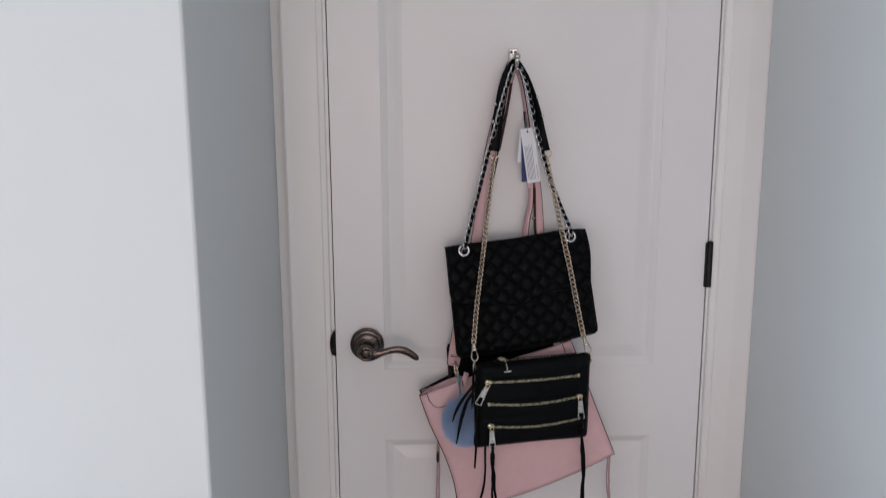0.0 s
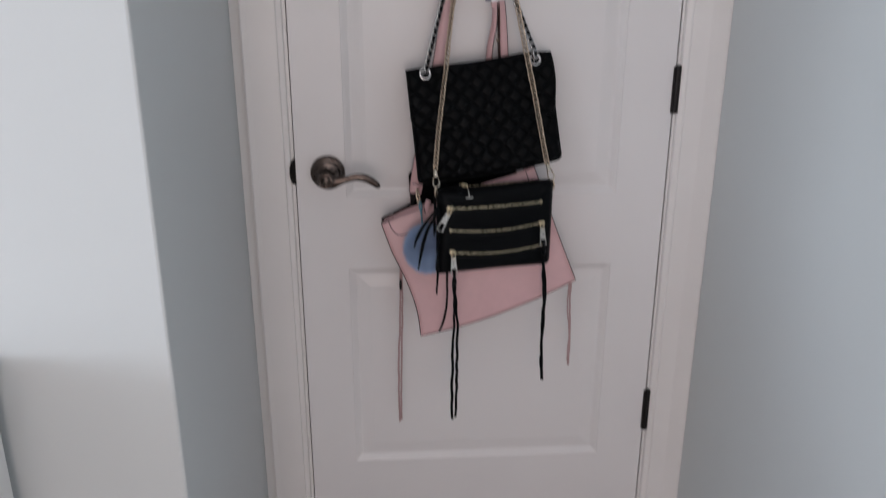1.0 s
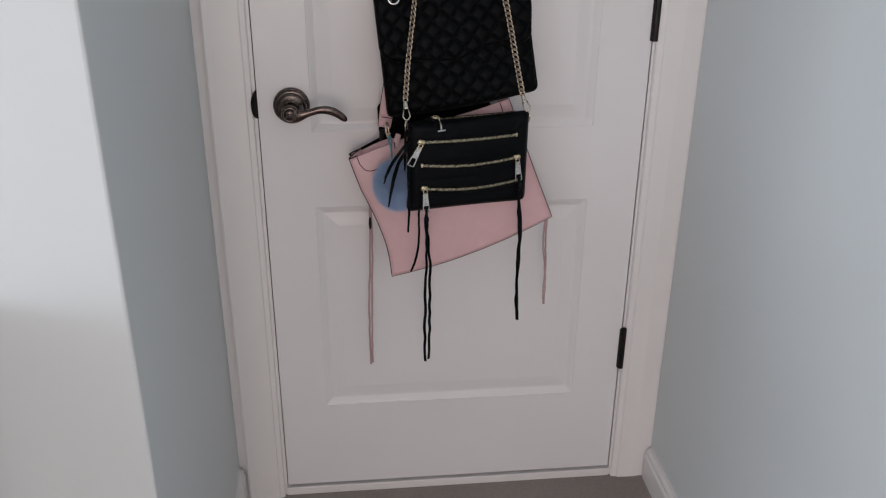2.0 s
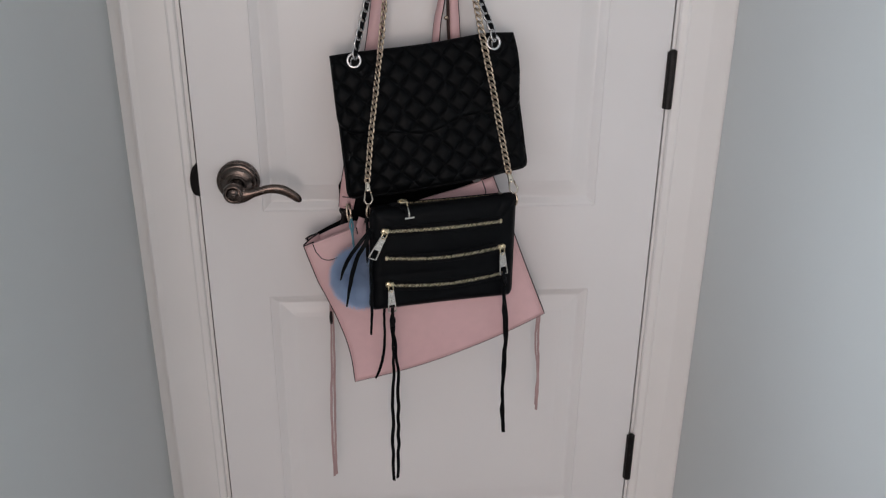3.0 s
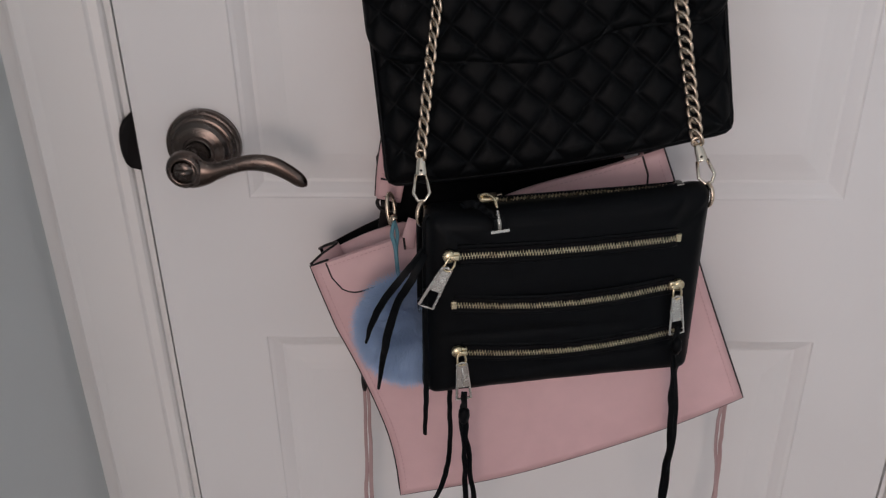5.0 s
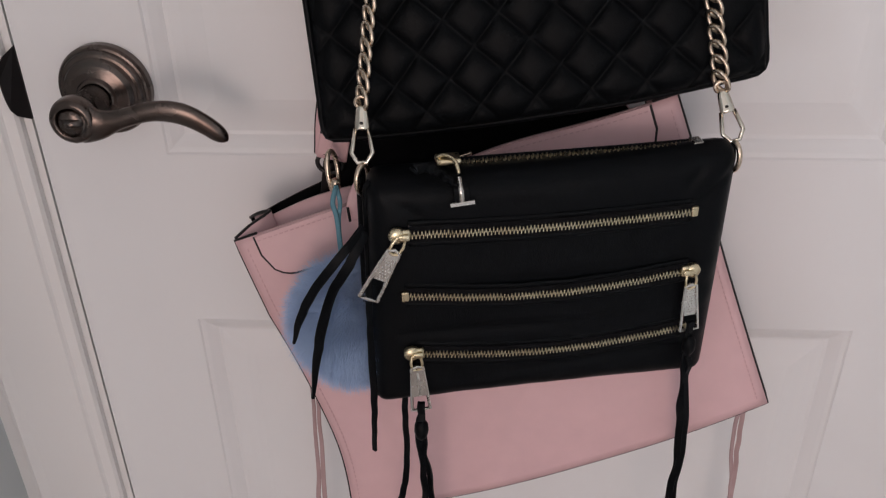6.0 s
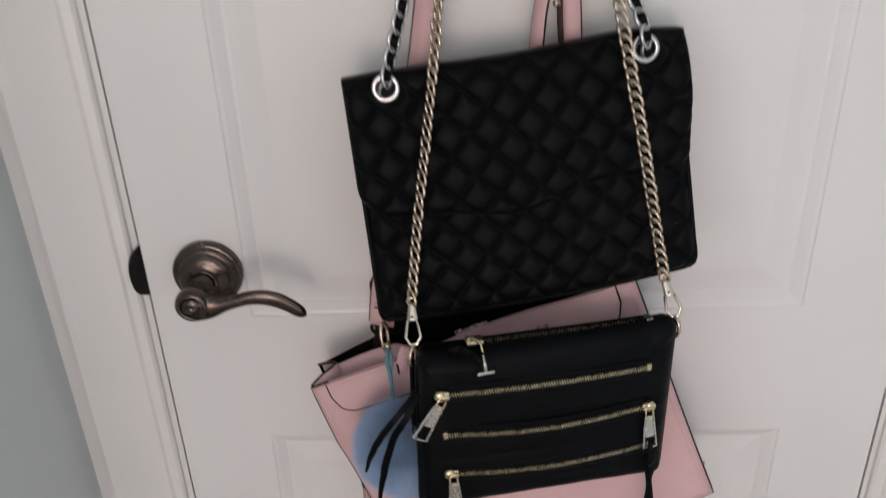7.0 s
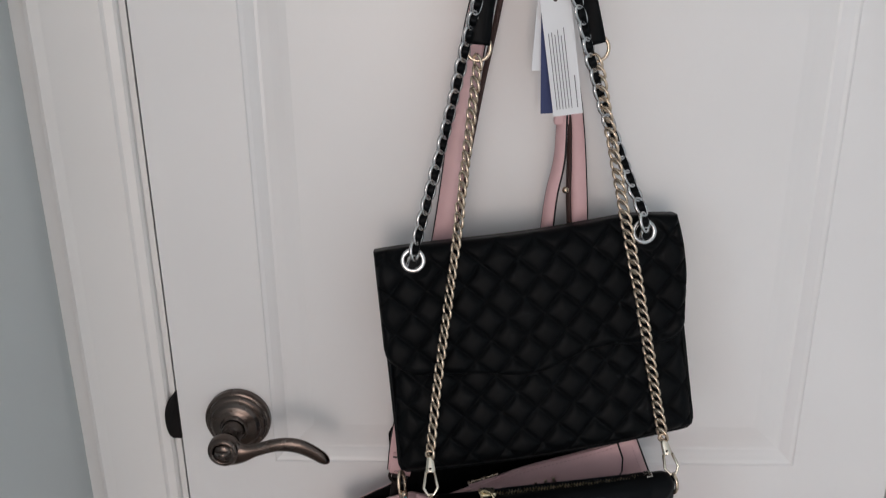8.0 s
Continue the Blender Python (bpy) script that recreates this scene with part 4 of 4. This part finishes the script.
def slider(tape, p, lean, hollow, sgn, plain=False):
    """Slider with bail, and a long tapered pull with a pebbled face, leaning by lean degrees."""
    m = Matrix.Translation(p) @ pose(0, 0, 0.003)
    bm = boxes((-0.0034, 0.0058, -0.0040, 0.0040, -0.002, 0.0020), bevel=0.0016)
    lathe(bm, [(0.0050, -0.002), (0.0053, -0.0008), (0.0050, 0.0014), (0.0034, 0.0026), (0.0008, 0.0029)], pose(-0.0022, 0, 0), 20)
    box(bm, -0.0020, 0.0052, -0.0022, 0.0022, 0.002, 0.0042, bevel=0.001)
    bm.transform(m @ pose(0, 0, 0, 0, 0, 0 if sgn > 0 else 180))
    s_ = part("slider", bm, M_BRASS, tape, "brass zip slider", True)
    r = m @ pose(0, 0, 0.0030, 0, 0, lean)
    bail = [(-0.0026, -0.0005, 0), (-0.0036, -0.005, 0.001), (-0.0034, -0.0105, 0.0005), (0, -0.0122, 0), (0.0034, -0.0105, 0.0005), (0.0036, -0.005, 0.001), (0.0026, -0.0005, 0), (0, 0.001, 0.0004)]
    part("bail", sweep(bmesh.new(), [r @ Vector(q) for q in bail], circle(0.0010, 7), face=(0, 0, 1), steps=0, closed=True), M_BRASS, s_, smooth=True)
    L0, L1, w0, w1 = -0.0095, -0.0460, 0.0036, 0.0060
    outline = [(-w0, L0, 0.0005), (w0, L0, 0.0005), (w1, L1, 0), (-w1, L1, 0)]
    rails = [outline[0], *[(outline[0][0] + (outline[3][0] - outline[0][0]) * f, L0 + (L1 - L0) * f, 0) for f in (0.33, 0.66)], outline[3], (0, L1 - 0.0004, 0), outline[2], *[(outline[1][0] + (outline[2][0] - outline[1][0]) * f, L0 + (L1 - L0) * f, 0) for f in (0.66, 0.33)], outline[1], (0, L0 + 0.0008, 0.0005)]
    pull = part("zip_pull", sweep(bmesh.new(), [r @ Vector(q) for q in rails], flat(0.0022, 0.0024), face=(0, 0, 1), steps=0, closed=True), M_PULL, s_, "silver zip pull with a pebbled face")
    stop = -0.031 if hollow else -0.0335
    bm = bmesh.new()
    vs = [bm.verts.new(r @ Vector((x, y, z))) for z in (-0.0006, 0.0008) for x, y in ((-w0 - 0.0002, L0 - 0.002), (w0 + 0.0002, L0 - 0.002), (w1 - 0.0022, stop), (-w1 + 0.0022, stop))]
    for f in ((0, 1, 2, 3), (4, 5, 6, 7), (0, 1, 5, 4), (1, 2, 6, 5), (2, 3, 7, 6), (3, 0, 4, 7)):
        bm.faces.new([vs[j] for j in f])
    if plain:
        bmesh.ops.transform(bm, matrix=r @ Matrix.Diagonal((1.28, 1.0, 1.6, 1.0)) @ r.inverted(), verts=bm.verts)
        ridge = [r @ Vector((0, y, z)) for y, z in ((L0 - 0.004, 0.0008), (L0 - 0.008, 0.0016), (stop + 0.006, 0.0016), (stop + 0.002, 0.0008))]
        sweep(bm, ridge, flat(0.0016, 0.0016), face=(0, 0, 1), steps=0)
    for row in range(0 if plain else 9):
        for col in range(-1, 2):
            c = r @ Vector((col * 0.0019 + (0.0012 if row % 2 else 0), L0 - 0.004 - row * 0.0021, 0.0003))
            bmesh.ops.create_icosphere(bm, subdivisions=1, radius=0.0009, matrix=Matrix.Translation(c))
    part("pull_plate", bm, M_PULL, pull, smooth=False)
    return r @ Vector((0, -0.0425, 0.001)), pull


t1, l1 = zipper((0.3035, 0.9010), (0.4780, 0.8990), 0.0018, True)
t2, l2 = zipper((0.3000, 0.8570), (0.4790, 0.8550), 0.0065, False)
t3, l3 = zipper((0.3060, 0.8110), (0.4820, 0.8085), 0.0070, True)
e1, p1 = slider(t1, on_small(*at_small(0.2990, 0.9020)), -27, True, 1)
e2, p2 = slider(t2, on_small(*at_small(0.4795, 0.8560)), 7, False, -1)
e3, p3 = slider(t3, on_small(*at_small(0.3045, 0.8130)), 4, False, 1, True)

# top zip along the upper edge, with its slider and turned pull
top = [(u, SH / 2 - 0.0030 + 0.006 * (u / SW), -0.021 + 0.002 * math.sin(u * 20)) for u in np.linspace(-0.066, 0.088, 30)]
tz = part("zip", sweep(bmesh.new(), top, flat(0.012, 0.0016), face=(0, 0.97, 0.25), steps=0), M_TAPE, zipbag, "brass zip along the top")
bm = bmesh.new()
for i, (p, d) in enumerate(along(top, 0.0014)):
    c = p + Vector((0, 0.0022, 0.0014 + (0.0009 if i % 2 else -0.0009)))
    box(bm, c.x - 0.00040, c.x + 0.00040, c.y - 0.0008, c.y + 0.0008, c.z - 0.0012, c.z + 0.0012)
tagged(part("teeth", bm, M_BRASS, tz, "brass zip teeth"), kind="stuff")
part("end_stop", boxes((0.086, 0.0935, SH / 2 - 0.001, SH / 2 + 0.003, -0.024, -0.014), bevel=0.001), M_PULL, tz)
U0 = -0.0660
st = part("slider", boxes((U0 - 0.007, U0 + 0.008, SH / 2 - 0.0005, SH / 2 + 0.0035, -0.0245, -0.0135), bevel=0.0014), M_BRASS, tz, "brass zip slider", True)
part("bail", sweep(bmesh.new(), [(U0 - 0.006, SH / 2 + 0.0035, -0.018), (U0 - 0.002, SH / 2 + 0.006, -0.016), (U0 + 0.003, SH / 2 + 0.005, -0.010), (U0 + 0.0045, SH / 2 - 0.001, -0.0045)], circle(0.0012, 7), steps=5), M_BRASS, st, smooth=True)
tp = [on_small(U0 + 0.0040, SH / 2 - 0.002, 0.008), on_small(U0 + 0.0046, SH / 2 - 0.008, 0.005), on_small(U0 + 0.0052, SH / 2 - 0.0155, 0.003)]
tp[0].z = -0.002
pull = part("zip_pull", sweep(bmesh.new(), tp, flat(0.0030, 0.0022), face=(0.6, 0, 0.8), steps=5), M_PULL, st, "silver zip pull turned edge-on")
part("pull_plate", sweep(bmesh.new(), [tp[0].lerp(tp[1], 0.5) + Vector((0, 0, -0.0006)), tp[1] + Vector((0, 0, -0.0006)), tp[2] + Vector((0, 0, -0.0004))], flat(0.0095, 0.0016), face=(0, 0, 1), steps=4), M_BLACK, pull, "black leather wound round the pull")
part("pull_bar", sweep(bmesh.new(), [tp[2] + Vector((-0.0072, -0.001, 0.001)), tp[2] + Vector((0.0072, 0.0002, 0.001))], flat(0.0026, 0.0022), face=(0, 0, 1), steps=3), M_PULL, pull)
thong(st, zipbag, [SMALL @ Vector((U0 + 0.004, SH / 2 - 0.008, 0.0005)), SMALL @ Vector((U0 - 0.004, SH / 2 - 0.001, 0.0005)), SMALL @ Vector((U0 - 0.012, SH / 2 + 0.004, -0.004)), SMALL @ Vector((U0 - 0.022, SH / 2 + 0.0015, -0.008))], 0.0056, 0.0024, M_BLACK, "black leather thong", seed=3)

# thongs of the pulls and side rings
E2, E3 = SMALL @ e2, SMALL @ e3
for k, (dx, ez) in enumerate(((-0.0042, 0.441), (0.0030, 0.446))):
    thong(p3, zipbag, [E3 + Vector((0.0006 * k, -0.001, 0.004)), E3 + Vector((-0.001 + 0.002 * k, -0.003, -0.03)), Vector((0.3125 + dx, -0.166, 0.66)), Vector((0.3115 + dx * 1.3, -0.164, 0.55)), Vector((0.311 + dx, -0.163, ez))], 0.0054, 0.0022, M_BLACK, "black leather thong", seed=40 + k)
part("knot", lathe(bmesh.new(), [(0.0022, -0.008), (0.0046, -0.005), (0.0050, 0.001), (0.0038, 0.006), (0.0022, 0.008)], Matrix.Translation(S_INV @ (E3 + Vector((0, -0.003, -0.018)))) @ pose(0, 0, 0, 90), 10), M_BLACK, p3, smooth=True)
for k in (0, 1):
    thong(p2, zipbag, [E2 + Vector((0.0004 * k, -0.001, 0.004)), E2 + Vector((0.002 - 0.003 * k, -0.003, -0.03)), Vector((0.494 - 0.002 * k, -0.134, 0.70)), Vector((0.4915 - 0.001 * k, -0.133, 0.60)), Vector((0.4955 - 0.001 * k, -0.132, 0.508 + 0.004 * k))], 0.0056, 0.0022, M_BLACK, "black leather thong", seed=50 + k)
part("knot", lathe(bmesh.new(), [(0.0022, -0.008), (0.0042, -0.004), (0.0046, 0.002), (0.0022, 0.008)], Matrix.Translation(S_INV @ (E2 + Vector((0.0008, -0.003, -0.014)))) @ pose(0, 0, 0, 90), 10), M_BLACK, p2, smooth=True)
SIDE = Vector((0.2775, -0.170, 0.906))
for k, pts in enumerate(([SIDE, (0.2660, -0.180, 0.893), (0.2500, -0.184, 0.873), (0.2375, -0.184, 0.850), (0.2310, -0.183, 0.829)],
                         [SIDE + Vector((0.001, 0, -0.004)), (0.2690, -0.179, 0.885), (0.2560, -0.182, 0.862), (0.2460, -0.183, 0.825), (0.2385, -0.181, 0.783)],
                         [(0.2780, -0.168, 0.870), (0.2775, -0.171, 0.830), (0.2770, -0.170, 0.780), (0.2745, -0.168, 0.726)],
                         [(0.2970, -0.150, 0.785), (0.2955, -0.156, 0.755), (0.2950, -0.157, 0.700), (0.2880, -0.156, 0.660), (0.2800, -0.154, 0.638)])):
    thong(zipbag, zipbag, pts, 0.0070 if k == 1 else 0.0062 if k == 0 else 0.0048, 0.0022, M_BLACK, "black leather thong", seed=60 + k, wave=0.0003, point=0.75 if k < 2 else 0.35)

# side rings, clips and pale gold chains with the leather shoulder piece
GL = [(0.3170, -0.060, 1.3120), (0.3045, -0.066, 1.2070), (0.2985, -0.078, 1.1550), (0.2895, -0.091, 1.0880), (0.2815, -0.106, 1.0300), (0.2745, -0.128, 0.9650)]
GR = [(0.4185, -0.056, 1.3120), (0.4340, -0.060, 1.2460), (0.4505, -0.070, 1.1690), (0.4665, -0.081, 1.0960), (0.4810, -0.088, 1.0240), (0.4940, -0.094, 0.9630)]
for k, (pts, ringp) in enumerate(((GL, Vector((0.2755, -0.148, 0.926))), (GR, Vector((0.5020, -0.113, 0.927))))):
    chain("gold_chain", zipbag, pts, 0.0093, 0.0172, 0.0124, 0.00136, M_GOLD, "pale gold curb chain", 56 if k == 0 else 46, 21 + k, 32)
    a = Vector(pts[-1])
    b = ringp + Vector((0.0005, 0.002, 0.010))
    d = (b - a).normalized()
    body_ = a + d * 0.0145
    clip = wpart("clip", sweep(bmesh.new(), [a + d * 0.001, a + d * 0.004, body_], flat(2, 2, 0.3), scale=lambda f: (0.0026 + 0.0020 * f, 0.0020)), M_CLIP, zipbag, "bright lobster clip")
    side = d.cross(Vector((0, -1, 0))).normalized()
    gate = [body_ - d * 0.001 + side * 0.0040, b - d * 0.0065 + side * 0.0064, b - d * 0.0055 + side * 0.0064, b + side * 0.0030, b - side * 0.0024, b - d * 0.0055 - side * 0.0060, b - d * 0.0065 - side * 0.0060, body_ - d * 0.001 - side * 0.0038]
    wpart("gate", sweep(bmesh.new(), gate, circle(0.0014, 8), steps=0), M_CLIP, clip, root=zipbag)
    wpart("rivet", lathe(bmesh.new(), [(0.0012, 0), (0.0012, 0.0006), (0.0005, 0.0009)], Matrix.Translation(a + d * 0.010 + Vector((0, -0.0018, 0))) @ pose(0, 0, 0, 90), 10), M_HINGE, clip, root=zipbag)
    wpart("eye", ring_bm(0.0036, 0.0012, Matrix.Translation(a - d * 0.002) @ pose(0, 0, 0, 90)), M_GOLD, clip, root=zipbag)
    wpart("side_ring", ring_bm(0.0062, 0.0017, Matrix.Translation(ringp) @ pose(0, 0, 0, 90, 0, 62 if k == 0 else 115), stretch=1.5), M_GOLD, zipbag, "pale gold ring")
    wpart("ring_tab", sweep(bmesh.new(), [ringp + Vector((0, 0, -0.009)), ringp + Vector((0.004 if k == 0 else -0.004, 0.003, -0.018)), ringp + Vector((0.008 if k == 0 else -0.009, 0.004, -0.034))], flat(0.011, 0.004), steps=6, face=(-1 if k == 0 else 1, -0.6, 0)), M_BLACK, zipbag, "black leather tab")
for k, (x, y, z) in enumerate(((0.3175, -0.060, 1.3215), (0.4180, -0.056, 1.3200))):
    bm = ring_bm(0.0104, 0.0016, pose(x, y + 0.0035, z + 0.0025, 82), stretch=1.05)
    wpart("d_ring", bm, M_GOLD, zipbag, "pale gold d-ring")
SHO = [(0.3170, -0.058, 1.3270), (0.3205, -0.058, 1.3600), (0.3265, -0.057, 1.4000), (0.3340, -0.055, 1.4450), (0.3430, -0.053, 1.4780), (0.3565, -0.052, 1.4960),
       (0.3720, -0.053, 1.4760), (0.3865, -0.056, 1.4400), (0.3985, -0.057, 1.4000), (0.4070, -0.057, 1.3600), (0.4155, -0.055, 1.3260)]
sho = wpart("shoulder_strap", sweep(bmesh.new(), SHO, flat(0.0205, 0.0040), steps=10, turn=lambda f: -0.85 * math.sin(math.pi * max(0, f - 0.45) / 0.55) - 0.6 * math.exp(-((f - 0.5) / 0.12) ** 2), scale=lambda f: (1.0 - 0.40 * math.exp(-((f - 0.5) / 0.16) ** 2), 1)), M_BLACK, zipbag, "black leather shoulder strap with studs")
for x, y, z in ((0.3190, -0.0605, 1.4160), (0.3155, -0.0610, 1.3830), (0.3970, -0.0625, 1.4280), (0.4085, -0.0625, 1.3930)):
    wpart("stud", lathe(bmesh.new(), [(0.0036, 0), (0.0036, 0.0012), (0.002, 0.0026), (0.0005, 0.003)], pose(x, y + 0.0012, z, 90), 14), M_PULL, sho, "small metal stud", root=zipbag)

# ---- price tags ----
def tag_card(x, y, z, lean, yaw, w, h, material, label, lines=0):
    bm = boxes((-w / 2, w / 2, -0.0004, 0.0004, -h, 0))
    ob = thing("price_tag", bm, material, label, "price tag", m=pose(x, y, z, 3, lean, yaw), group="tags on the strap")
    part("tag_string", sweep(bmesh.new(), [(0, -0.001, -0.006), (0.001, 0.001, 0.012), (0.0, 0.004, 0.030)], circle(0.0005, 5), steps=5), M_INK, ob)
    if lines:
        part("tag_hole", lathe(bmesh.new(), [(0.0018, 0.0004), (0.0018, 0.0009)], pose(0, 0, -0.007, 90), 14), M_SHADOW, ob)
        for k in range(lines):
            x0 = -w / 2 + 0.0035 + k * (w - 0.010) / lines
            ln = h * (0.62 + 0.16 * math.sin(3.1 * k))
            part("print_bar", boxes((x0, x0 + 0.0007, -0.0009, -0.0003, -h + 0.006, -h + 0.006 + ln)), M_INK, ob, "bar of unreadable print")
        part("print_bar", boxes((w / 2 - 0.0042, w / 2 - 0.0034, -0.0009, -0.0003, -h + 0.006, -h + 0.034)), M_INK, ob, "bar of unreadable print")
    return ob


tag_card(0.3765, -0.0520, 1.3690, 3, 10, 0.019, 0.066, M_PAPER, "white card price tag hanging behind the others")
tag_card(0.3795, -0.0545, 1.3670, -2, 8, 0.020, 0.1010, M_NAVY, "navy card tag hanging on the strap")
tag_card(0.3800, -0.0590, 1.3705, -8.5, -4, 0.0255, 0.1060, M_PAPER, "white printed price tag hanging on the strap", 6)
